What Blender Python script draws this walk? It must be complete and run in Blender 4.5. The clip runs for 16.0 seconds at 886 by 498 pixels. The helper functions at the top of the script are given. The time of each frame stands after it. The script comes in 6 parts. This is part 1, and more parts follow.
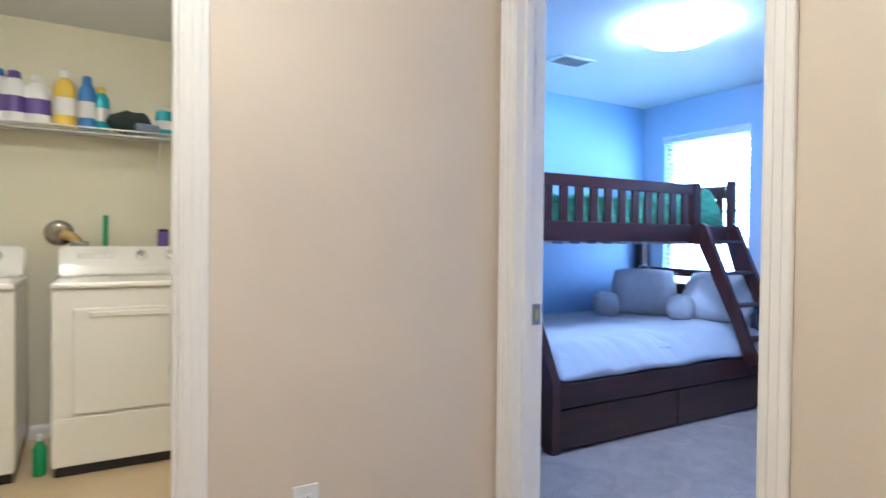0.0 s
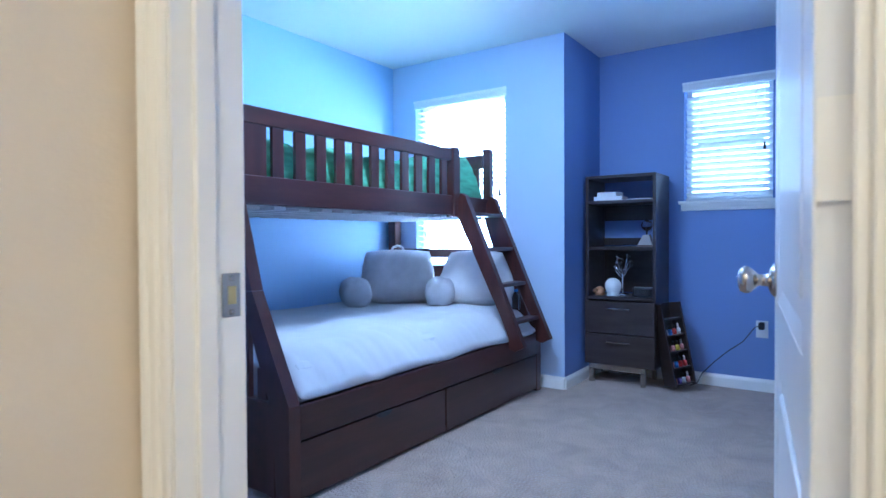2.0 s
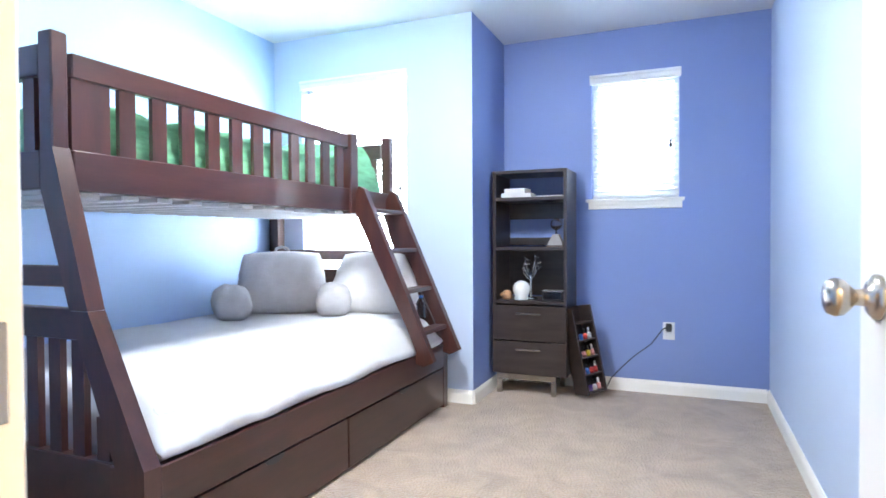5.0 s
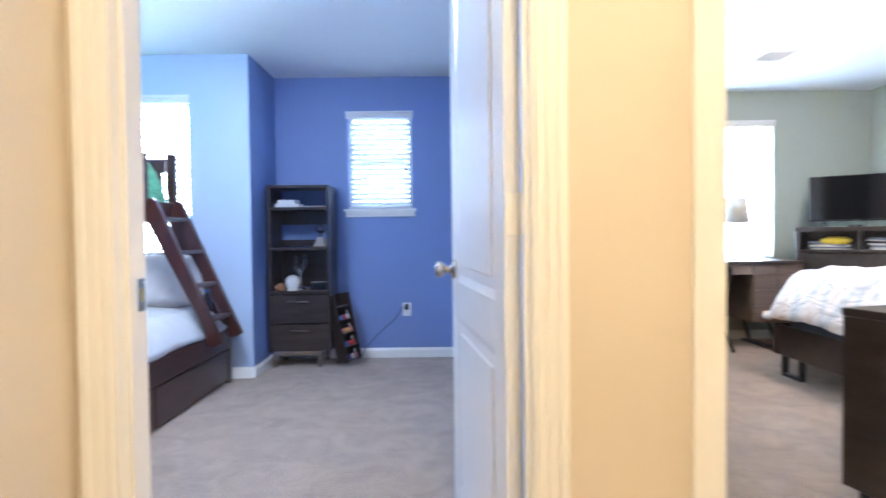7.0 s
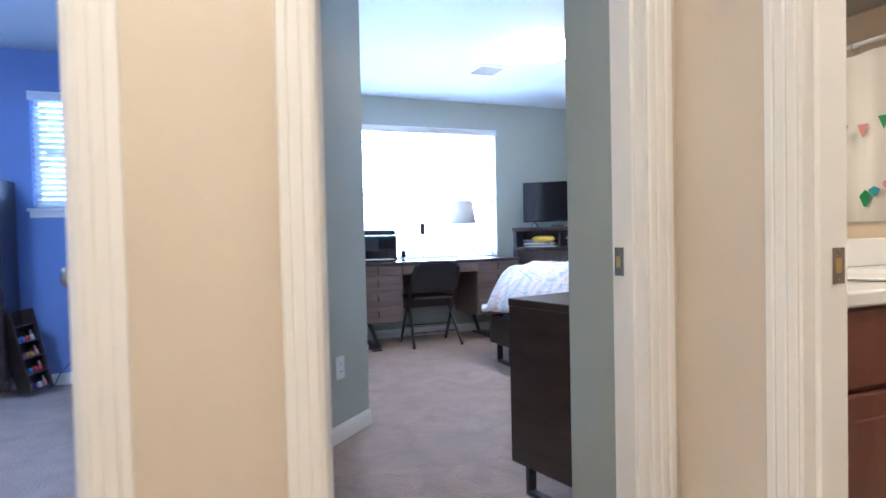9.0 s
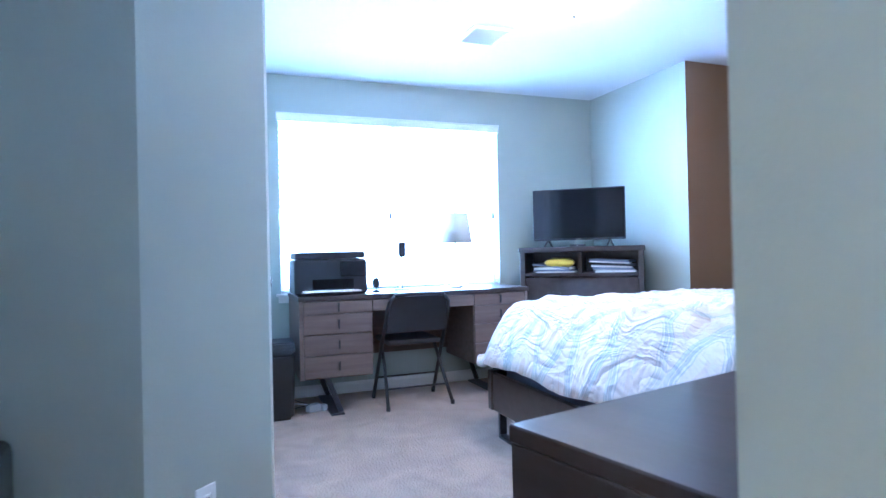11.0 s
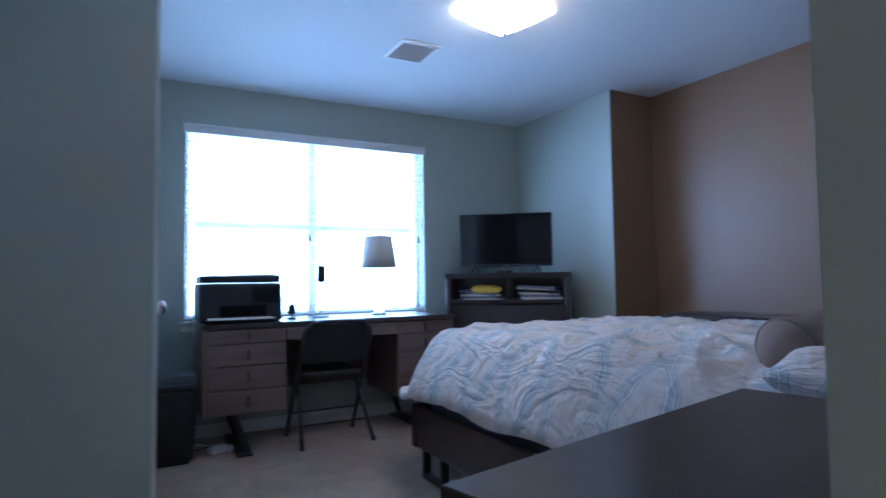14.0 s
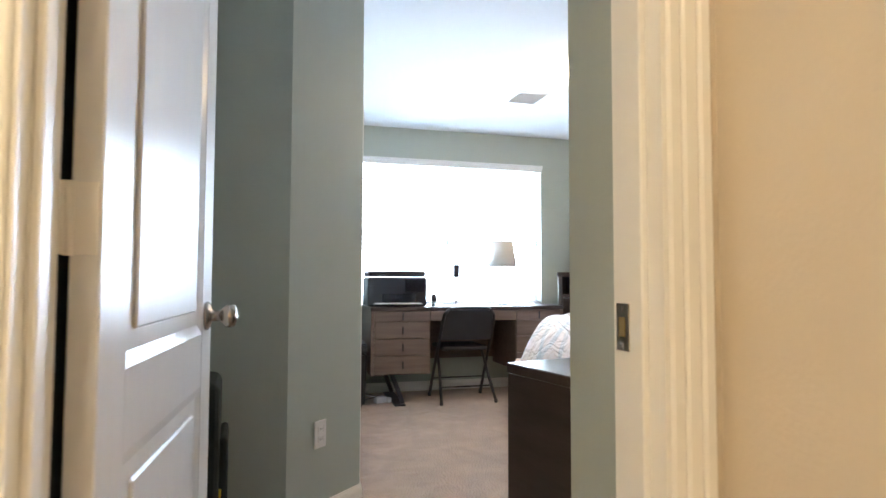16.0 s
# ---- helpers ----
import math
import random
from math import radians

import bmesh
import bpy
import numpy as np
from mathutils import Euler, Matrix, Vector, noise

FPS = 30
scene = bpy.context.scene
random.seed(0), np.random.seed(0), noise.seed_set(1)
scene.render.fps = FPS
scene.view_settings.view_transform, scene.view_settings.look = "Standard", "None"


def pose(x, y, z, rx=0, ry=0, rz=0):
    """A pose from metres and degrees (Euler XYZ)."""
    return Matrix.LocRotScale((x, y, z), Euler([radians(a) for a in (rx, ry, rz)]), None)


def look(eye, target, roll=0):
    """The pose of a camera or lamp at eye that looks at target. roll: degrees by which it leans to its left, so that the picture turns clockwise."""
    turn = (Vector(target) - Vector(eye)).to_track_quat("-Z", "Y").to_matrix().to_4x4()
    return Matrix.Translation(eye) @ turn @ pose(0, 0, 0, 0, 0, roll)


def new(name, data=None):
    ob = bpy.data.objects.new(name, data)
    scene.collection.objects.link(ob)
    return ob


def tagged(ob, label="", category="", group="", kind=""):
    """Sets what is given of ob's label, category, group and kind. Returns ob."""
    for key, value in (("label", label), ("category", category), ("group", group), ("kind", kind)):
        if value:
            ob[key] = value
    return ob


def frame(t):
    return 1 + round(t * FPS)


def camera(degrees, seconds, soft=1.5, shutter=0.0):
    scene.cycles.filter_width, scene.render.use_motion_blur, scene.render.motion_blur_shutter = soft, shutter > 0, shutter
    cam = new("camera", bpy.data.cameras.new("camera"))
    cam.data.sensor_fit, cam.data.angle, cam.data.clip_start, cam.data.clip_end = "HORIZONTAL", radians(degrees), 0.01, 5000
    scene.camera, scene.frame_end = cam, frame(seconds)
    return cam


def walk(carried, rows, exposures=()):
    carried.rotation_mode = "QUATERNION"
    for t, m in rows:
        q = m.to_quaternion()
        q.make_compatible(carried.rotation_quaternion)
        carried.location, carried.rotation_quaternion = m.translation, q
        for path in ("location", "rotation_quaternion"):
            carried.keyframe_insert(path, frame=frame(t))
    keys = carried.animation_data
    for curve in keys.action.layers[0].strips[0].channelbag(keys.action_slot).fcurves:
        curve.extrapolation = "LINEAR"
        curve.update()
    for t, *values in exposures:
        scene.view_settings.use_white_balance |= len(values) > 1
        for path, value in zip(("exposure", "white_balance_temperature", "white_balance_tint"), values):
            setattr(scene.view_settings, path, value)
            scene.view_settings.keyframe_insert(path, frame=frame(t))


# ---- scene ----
cam = camera(74.1, 16.0, shutter=0.4)
PATH = [
    (0, (-0.018, 0.533, 1.18), (1.005, 2.251, 1.146), 0.6),
    (0.3, (0.044, 0.652, 1.151), (1.227, 2.265, 1.104), 0.7),
    (0.5, (0.131, 0.735, 1.131), (1.422, 2.262, 1.078), 0.9),
    (1, (0.238, 0.946, 1.082), (1.765, 2.236, 1.036), 0.3),
    (1.5, (0.431, 1.106, 1.046), (2.046, 2.284, 0.997), -0.1),
    (2, (0.655, 1.221, 1.025), (2.299, 2.36, 0.99), -0.3),
    (2.5, (0.878, 1.362, 1.011), (2.527, 2.493, 0.978), -0.5),
    (3, (1.057, 1.447, 1.005), (2.696, 2.592, 0.973), -0.4),
    (3.2, (1.111, 1.488, 0.995), (2.751, 2.631, 0.963), -0.3),
    (5.3, (0.899, 1.584, 1.047), (2.778, 2.269, 1.004), -0.6),
    (5.5, (0.804, 1.56, 1.063), (2.7, 2.196, 1.017), -0.8),
    (6, (0.49, 1.493, 1.078), (2.405, 2.068, 1.031), -0.7),
    (6.5, (0.21, 1.452, 1.072), (2.162, 1.883, 1.025), -0.5),
    (6.6, (0.143, 1.439, 1.071), (2.114, 1.776, 1.023), -1.1),
    (7, (0.007, 1.377, 1.058), (2.006, 1.377, 1.007), -0.7),
    (7.5, (-0.16, 1.298, 1.064), (1.808, 0.943, 1.014), -0.9),
    (8, (-0.261, 1.26, 1.048), (1.666, 0.728, 0.996), -1.0),
    (8.5, (-0.138, 1.166, 1.035), (1.757, 0.526, 0.978), -0.9),
    (9, (0.077, 1.019, 1.036), (1.936, 0.283, 0.983), -1.3),
    (9.2, (0.184, 0.949, 1.031), (2.035, 0.195, 0.989), -1.2),
    (11.3, (1.422, 0.295, 1.062), (3.291, -0.418, 1.081), -1.2),
    (11.5, (1.524, 0.238, 1.065), (3.388, -0.486, 1.089), -0.9),
    (12, (1.674, 0.15, 1.104), (3.431, -0.806, 1.122), -0.2),
    (12.5, (1.759, 0.165, 1.096), (3.3, -1.11, 1.128), -0.2),
    (13, (1.767, 0.207, 1.053), (3.227, -1.158, 1.115), -0.7),
    (13.5, (1.637, 0.263, 1.027), (3.187, -0.999, 1.115), -1.0),
    (14, (1.441, 0.299, 1.037), (3.199, -0.65, 1.14), -0.8),
    (14.5, (1.258, 0.411, 1.036), (3.116, -0.321, 1.148), -0.4),
    (15, (0.996, 0.515, 1.037), (2.897, -0.098, 1.144), -0.2),
    (15.5, (0.707, 0.545, 1.026), (2.627, -0.003, 1.132), 0.0),
    (16, (0.468, 0.595, 1.03), (2.394, 0.066, 1.126), 0.2),
]
walk(cam, [(t, look(eye, target, roll)) for t, eye, target, roll in PATH],
     [(0.0, 0.35, 4600, 18), (1.5, 0.5, 4600, 14), (3.0, 0.78, 5250, 12), (5.5, 1.8, 7300, 16), (6.0, 1.4, 6600, 20), (6.5, 1.3, 6350, 18), (7.0, 0.98, 5700, 16), (7.6, 0.9, 5350, 16), (9.0, 0.6, 4800, 20), (11.5, 1.1, 4200, 16),
      (12.0, 0.95, 4300, 16), (12.5, 0.45, 4300, 16), (13.3, -0.4, 4350, 16), (14.0, -1.0, 4450, 16), (14.5, 0.1, 4750, 20), (15.0, 0.95, 5150, 16), (15.5, 0.9, 5600, 16), (16.0, 0.6, 6050, 16)])

# ---- light of the place ----
world = bpy.data.worlds.new("world")
scene.world = world
world.use_nodes = True
_sky = world.node_tree.nodes.new("ShaderNodeTexSky")
_sky.sky_type, _sky.sun_disc = 'NISHITA', False
_sky.sun_elevation, _sky.sun_rotation = radians(50), radians(200)
world.node_tree.nodes["Background"].inputs[1].default_value = 0.12
world.node_tree.links.new(_sky.outputs[0], world.node_tree.nodes["Background"].inputs[0])
DAY = 17.5         # glow of the bright sky seen through the large windows
DAY_SIDE = 4.6     # glow of the sky beyond the small window
LAMP = 48.0        # glow of the blue bedroom lamp's glass
LAMP_WARM = 34.0   # glow of the sage bedroom lamp's glass
HALL_LAMP = 64.0   # glow of the hall lamp's glass

RISE = 0.985       # ratio of heights to plan lengths


# ---- materials ----
def nodes_of(m):
    m.use_nodes = True
    nt = m.node_tree
    return nt, nt.nodes["Principled BSDF"]


def add_node(nt, kind, **kw):
    n = nt.nodes.new(kind)
    for k, v in kw.items():
        n.inputs[k].default_value = v
    return n


def surface(name, col, rough=0.6, var=0.06, scale=3.0, fine=90.0, bump=0.15, depth=0.002, metal=0.0, coat=0.0, detail=3.0,
            stretch=(1, 1, 1), rand=0.0, spec=0.5, emit=None):
    """Plain material with a slow tone variation, a fine grain and a fine relief."""
    m = bpy.data.materials.new(name)
    nt, b = nodes_of(m)
    co = nt.nodes.new("ShaderNodeTexCoord")
    mp = nt.nodes.new("ShaderNodeMapping")
    mp.inputs["Scale"].default_value = stretch
    nt.links.new(co.outputs["Object"], mp.inputs[0])
    big = add_node(nt, "ShaderNodeTexNoise", Scale=scale, Detail=detail)
    small = add_node(nt, "ShaderNodeTexNoise", Scale=fine, Detail=2.0)
    nt.links.new(mp.outputs[0], big.inputs[0])
    nt.links.new(mp.outputs[0], small.inputs[0])
    mix = nt.nodes.new("ShaderNodeMix")
    mix.data_type = 'RGBA'
    mix.inputs[6].default_value = (*[max(0, c * (1 - var)) for c in col], 1)
    mix.inputs[7].default_value = (*[min(1, c * (1 + var)) for c in col], 1)
    add = nt.nodes.new("ShaderNodeMath")
    add.operation = 'MULTIPLY_ADD'
    add.inputs[1].default_value = 0.35
    nt.links.new(small.outputs[0], add.inputs[0])
    sub = nt.nodes.new("ShaderNodeMath")
    sub.operation = 'MULTIPLY_ADD'
    sub.inputs[1].default_value = 1.6
    sub.inputs[2].default_value = -0.45
    nt.links.new(big.outputs[0], sub.inputs[0])
    nt.links.new(sub.outputs[0], add.inputs[2])
    last = add.outputs[0]
    if rand:
        info = nt.nodes.new("ShaderNodeObjectInfo")
        ra = nt.nodes.new("ShaderNodeMath")
        ra.operation = 'MULTIPLY_ADD'
        ra.inputs[1].default_value = rand
        nt.links.new(info.outputs["Random"], ra.inputs[0])
        nt.links.new(last, ra.inputs[2])
        last = ra.outputs[0]
    nt.links.new(last, mix.inputs[0])
    nt.links.new(mix.outputs[2], b.inputs["Base Color"])
    b.inputs["Roughness"].default_value = rough
    b.inputs["Metallic"].default_value = metal
    b.inputs["Coat Weight"].default_value = coat
    b.inputs["Specular IOR Level"].default_value = spec
    if bump:
        bp = nt.nodes.new("ShaderNodeBump")
        bp.inputs["Strength"].default_value = bump
        bp.inputs["Distance"].default_value = depth
        nt.links.new(small.outputs[0], bp.inputs["Height"])
        nt.links.new(bp.outputs[0], b.inputs["Normal"])
    if emit:
        b.inputs["Emission Color"].default_value = (*emit[:3], 1)
        b.inputs["Emission Strength"].default_value = emit[3]
    return m


def glow(name, col, power):
    m = bpy.data.materials.new(name)
    nt, b = nodes_of(m)
    b.inputs["Base Color"].default_value = (0.8, 0.8, 0.78, 1)
    b.inputs["Roughness"].default_value = 0.3
    b.inputs["Emission Color"].default_value = (*col, 1)
    b.inputs["Emission Strength"].default_value = power
    return m


def glass(name, col=(1, 1, 1), rough=0.0):
    m = bpy.data.materials.new(name)
    nt, b = nodes_of(m)
    b.inputs["Base Color"].default_value = (*col, 1)
    b.inputs["Roughness"].default_value = rough
    b.inputs["Transmission Weight"].default_value = 1.0
    b.inputs["IOR"].default_value = 1.45
    return m


def wood(name, dark, light, rough=0.35, along=(1, 12, 12), coat=0.2):
    """Wood whose grain runs along the axis with the small stretch."""
    m = surface(name, [(a + b) / 2 for a, b in zip(dark, light)], rough, 0.0, 2.2, 22.0, 0.12, 0.001, coat=coat, stretch=along, detail=6.0)
    mix = [n for n in m.node_tree.nodes if n.bl_idname == "ShaderNodeMix"][0]
    mix.inputs[6].default_value, mix.inputs[7].default_value = (*dark, 1), (*light, 1)
    return m


def carpet_material(name, col):
    m = surface(name, col, 0.95, 0.34, 5.0, 85.0, 1.0, 0.014, detail=8.0, spec=0.1)
    nt = m.node_tree
    big = [n for n in nt.nodes if n.bl_idname == "ShaderNodeTexNoise"][0]
    big.inputs["Roughness"].default_value = 0.72
    big.inputs["Distortion"].default_value = 0.8
    b = nt.nodes["Principled BSDF"]
    b.inputs["Sheen Weight"].default_value = 0.25
    return m


def slat_material(name):
    m = surface(name, (0.86, 0.86, 0.85), 0.4, 0.02, 4, 60, 0.0)
    nt = m.node_tree
    b = nt.nodes["Principled BSDF"]
    tr = nt.nodes.new("ShaderNodeBsdfTranslucent")
    tr.inputs[0].default_value = (0.85, 0.87, 0.88, 1)
    mx = nt.nodes.new("ShaderNodeMixShader")
    mx.inputs[0].default_value = 0.35
    nt.links.new(b.outputs[0], mx.inputs[1])
    nt.links.new(tr.outputs[0], mx.inputs[2])
    nt.links.new(mx.outputs[0], nt.nodes["Material Output"].inputs[0])
    return m


def medallion_cloth(name):
    """White cloth printed with blue-grey and sand ogee medallions."""
    m = surface(name, (0.62, 0.62, 0.62), 0.85, 0.05, 6, 300, 0.3, 0.001)
    nt = m.node_tree
    b = nt.nodes["Principled BSDF"]
    L = nt.links.new
    co = nt.nodes.new("ShaderNodeTexCoord")
    mp = nt.nodes.new("ShaderNodeMapping")
    mp.inputs["Rotation"].default_value = (0, 0, radians(4))
    mp.inputs["Scale"].default_value = (3.2, 2.5, 0.0)
    L(co.outputs["UV"], mp.inputs[0])
    wob = add_node(nt, "ShaderNodeTexNoise", Scale=1.3, Detail=2.0)
    L(mp.outputs[0], wob.inputs[0])
    wm = nt.nodes.new("ShaderNodeVectorMath")
    wm.operation = 'MULTIPLY_ADD'
    wm.inputs[1].default_value = (0.05, 0.05, 0)
    L(wob.outputs[1], wm.inputs[0])
    L(mp.outputs[0], wm.inputs[2])

    def calc(op, p, q, r=None):
        n = nt.nodes.new("ShaderNodeMath")
        n.operation = op
        for k, v in enumerate((p, q, r)):
            if v is None:
                continue
            if isinstance(v, (int, float)):
                n.inputs[k].default_value = v
            else:
                L(v, n.inputs[k])
        return n.outputs[0]
    xyz = nt.nodes.new("ShaderNodeSeparateXYZ")
    L(wm.outputs[0], xyz.inputs[0])
    cu = calc('COSINE', calc('MULTIPLY', xyz.outputs[0], 2 * math.pi), None)
    cv = calc('COSINE', calc('MULTIPLY', xyz.outputs[1], 2 * math.pi), None)
    lobe_u = calc('COSINE', calc('MULTIPLY', xyz.outputs[0], 6 * math.pi), None)
    lobe_v = calc('COSINE', calc('MULTIPLY', xyz.outputs[1], 10 * math.pi), None)
    g = calc('MULTIPLY_ADD', calc('ADD', lobe_u, lobe_v), 0.11, calc('ADD', cu, cv))
    # scalloped edges and filigree in the bands
    small = add_node(nt, "ShaderNodeTexVoronoi", Scale=16.0, Randomness=0.35)
    L(wm.outputs[0], small.inputs[0])
    g = calc('MULTIPLY_ADD', small.outputs[0], 0.16, g)
    g = calc('MULTIPLY_ADD', g, 0.26, 0.385)
    ramp = nt.nodes.new("ShaderNodeValToRGB")
    cr = ramp.color_ramp
    cr.interpolation = 'EASE'
    base, sand, blue, deep, pale = (0.74, 0.66, 0.62, 1), (0.64, 0.50, 0.41, 1), (0.48, 0.54, 0.57, 1), (0.30, 0.36, 0.40, 1), (0.72, 0.70, 0.70, 1)
    brown = (0.27, 0.23, 0.24, 1)
    stops = [(0.0, sand), (0.03, base), (0.10, base), (0.13, sand), (0.15, base), (0.355, base), (0.375, deep), (0.39, pale), (0.41, blue), (0.445, blue), (0.46, deep), (0.475, pale), (0.49, pale), (0.50, deep),
             (0.525, blue), (0.555, deep), (0.57, pale), (0.60, pale), (0.615, deep), (0.635, base), (0.82, base), (0.86, sand), (0.92, base), (0.96, blue), (1.0, brown)]
    cr.elements[0].position, cr.elements[0].color = stops[0]
    cr.elements[1].position, cr.elements[1].color = stops[-1]
    for p, c in stops[1:-1]:
        e = cr.elements.new(p)
        e.color = c
    L(g, ramp.inputs[0])
    # small printed flowers
    fl = add_node(nt, "ShaderNodeTexVoronoi", Scale=18.0, Randomness=0.8)
    L(wm.outputs[0], fl.inputs[0])
    fr = nt.nodes.new("ShaderNodeValToRGB")
    fr.color_ramp.elements[0].position, fr.color_ramp.elements[0].color = 0.10, (1, 1, 1, 1)
    fr.color_ramp.elements[1].position, fr.color_ramp.elements[1].color = 0.24, (0, 0, 0, 1)
    L(fl.outputs[0], fr.inputs[0])
    mx = nt.nodes.new("ShaderNodeMix")
    mx.data_type = 'RGBA'
    mx.inputs[7].default_value = (0.36, 0.33, 0.32, 1)
    fm = nt.nodes.new("ShaderNodeMath")
    fm.operation = 'MULTIPLY'
    fm.inputs[1].default_value = 0.55
    L(fr.outputs[0], fm.inputs[0])
    L(fm.outputs[0], mx.inputs[0])
    L(ramp.outputs[0], mx.inputs[6])
    # the print is paler and pinker in patches
    worn = add_node(nt, "ShaderNodeTexNoise", Scale=2.2, Detail=3.0)
    L(mp.outputs[0], worn.inputs[0])
    fade = nt.nodes.new("ShaderNodeMix")
    fade.data_type = 'RGBA'
    fade.inputs[7].default_value = (0.70, 0.60, 0.55, 1)
    L(calc('MULTIPLY_ADD', worn.outputs[0], 1.5, -0.40), fade.inputs[0])
    L(mx.outputs[2], fade.inputs[6])
    L(fade.outputs[2], b.inputs["Base Color"])
    b.inputs["Sheen Weight"].default_value = 0.15
    # pressed creases that run aslant
    cm = nt.nodes.new("ShaderNodeMapping")
    cm.inputs["Rotation"].default_value = (0, 0, radians(24))
    cm.inputs["Scale"].default_value = (2.2, 7.0, 1.0)
    L(co.outputs["UV"], cm.inputs[0])
    cn = add_node(nt, "ShaderNodeTexNoise", Scale=1.6, Detail=3.0, Distortion=0.9)
    L(cm.outputs[0], cn.inputs[0])
    rg = nt.nodes.new("ShaderNodeMath")
    rg.operation = 'PINGPONG'
    rg.inputs[1].default_value = 0.12
    L(cn.outputs[0], rg.inputs[0])
    bp = add_node(nt, "ShaderNodeBump", Strength=0.6, Distance=0.13)
    L(rg.outputs[0], bp.inputs["Height"])
    for l in b.inputs["Normal"].links:
        L(l.from_socket, bp.inputs["Normal"])
        break
    L(bp.outputs[0], b.inputs["Normal"])
    return m


M_HALL = surface("beige_wall_paint", (0.70, 0.61, 0.485), 0.5, 0.045, 2.2, 130, 0.22, 0.002)
M_LAUN = surface("cream_wall_paint", (0.74, 0.70, 0.54), 0.6, 0.03, 1.5, 130, 0.22, 0.002)
M_BATH = surface("tan_wall_paint", (0.62, 0.50, 0.36), 0.6, 0.03, 1.5, 130, 0.22, 0.002)
M_PALE = surface("pale_blue_wall_paint", (0.36, 0.53, 0.80), 0.55, 0.03, 1.5, 130, 0.22, 0.002)
M_PALER = surface("lavender_white_wall_paint", (0.50, 0.61, 0.80), 0.55, 0.03, 1.5, 130, 0.22, 0.002)
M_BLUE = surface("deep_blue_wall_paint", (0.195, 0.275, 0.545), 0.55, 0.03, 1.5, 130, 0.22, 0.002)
M_SAGE = surface("sage_green_wall_paint", (0.43, 0.468, 0.42), 0.55, 0.03, 1.5, 130, 0.22, 0.002)
M_BROWN = surface("brown_wall_paint", (0.25, 0.152, 0.085), 0.38, 0.03, 1.5, 130, 0.22, 0.002)
M_CEIL = surface("white_ceiling_paint", (0.74, 0.76, 0.78), 0.8, 0.02, 2, 110, 0.3, 0.003)
M_TRIM = surface("white_trim_paint", (0.88, 0.86, 0.81), 0.35, 0.01, 3, 25, 0.0)
M_DOOR = surface("white_door_paint", (0.80, 0.80, 0.80), 0.28, 0.02, 5, 40, 0.06, 0.001, stretch=(6, 6, 1))
M_CARPET = carpet_material("beige_carpet", (0.40, 0.305, 0.24))
M_VINYL = surface("tan_vinyl_floor", (0.55, 0.43, 0.25), 0.35, 0.06, 4, 40, 0.05, 0.001)
M_TILE = surface("grey_tile_floor", (0.42, 0.38, 0.33), 0.3, 0.06, 4, 40, 0.05, 0.001)
M_CHERRY = wood("dark_cherry_wood", (0.024, 0.008, 0.007), (0.070, 0.021, 0.016), 0.32, (1.2, 9, 9), 0.3)
M_CHERRY_UP = wood("dark_cherry_wood_upright", (0.026, 0.009, 0.008), (0.080, 0.024, 0.018), 0.32, (9, 9, 1.2), 0.3)
M_BLACKWOOD = wood("black_brown_wood", (0.024, 0.017, 0.016), (0.060, 0.044, 0.041), 0.33, (9, 1.2, 9), 0.15)
M_BLACKWOOD.node_tree.nodes["Principled BSDF"].inputs["Specular IOR Level"].default_value = 0.4
M_ESPRESSO = wood("espresso_wood", (0.016, 0.011, 0.010), (0.05, 0.034, 0.030), 0.28, (9, 1.2, 9), 0.3)
M_WALNUT = wood("grey_walnut_wood", (0.10, 0.068, 0.056), (0.20, 0.145, 0.122), 0.45, (9, 1.0, 14), 0.05)
M_VANITY = wood("red_brown_vanity_wood", (0.09, 0.024, 0.015), (0.17, 0.055, 0.035), 0.35, (9, 9, 1.2), 0.2)
M_SHEET = surface("white_sheet", (0.58, 0.58, 0.60), 0.9, 0.04, 6, 260, 0.3, 0.001)
M_PLUSH = surface("grey_plush", (0.55, 0.54, 0.56), 0.95, 0.10, 14, 160, 1.0, 0.008)
M_PLUSH2 = surface("white_plush", (0.70, 0.69, 0.70), 0.95, 0.08, 14, 160, 1.0, 0.008)
M_GREEN = surface("green_blanket", (0.15, 0.44, 0.24), 0.8, 0.5, 7, 120, 0.5, 0.003, stretch=(1, 1, 3.5))
M_STEEL = surface("brushed_nickel", (0.45, 0.41, 0.37), 0.26, 0.04, 10, 200, 0.05, 0.0005, metal=1.0)
M_CHROME = surface("chrome", (0.8, 0.8, 0.8), 0.12, 0.02, 10, 100, 0.0, metal=1.0)
M_BRASS = surface("brass", (0.70, 0.52, 0.22), 0.3, 0.04, 10, 100, 0.03, 0.0005, metal=1.0)
M_BLACKMETAL = surface("black_painted_metal", (0.018, 0.018, 0.024), 0.4, 0.1, 10, 120, 0.05, 0.0005)
M_BLACK = surface("black_plastic", (0.016, 0.017, 0.022), 0.35, 0.12, 10, 150, 0.08, 0.0005)
M_SCREEN = surface("dark_screen", (0.006, 0.006, 0.009), 0.08, 0.05, 4, 50, 0.0)
M_VINYLSEAT = surface("black_vinyl_padding", (0.022, 0.022, 0.028), 0.5, 0.12, 12, 260, 0.25, 0.001)
M_WHITE = surface("white_plastic", (0.80, 0.80, 0.80), 0.35, 0.02, 6, 60, 0.0)
M_ENAMEL = surface("white_enamel", (0.82, 0.80, 0.74), 0.18, 0.01, 6, 60, 0.0, coat=0.3)
M_PAPER = surface("white_paper", (0.76, 0.75, 0.73), 0.8, 0.04, 12, 90, 0.05, 0.0005)
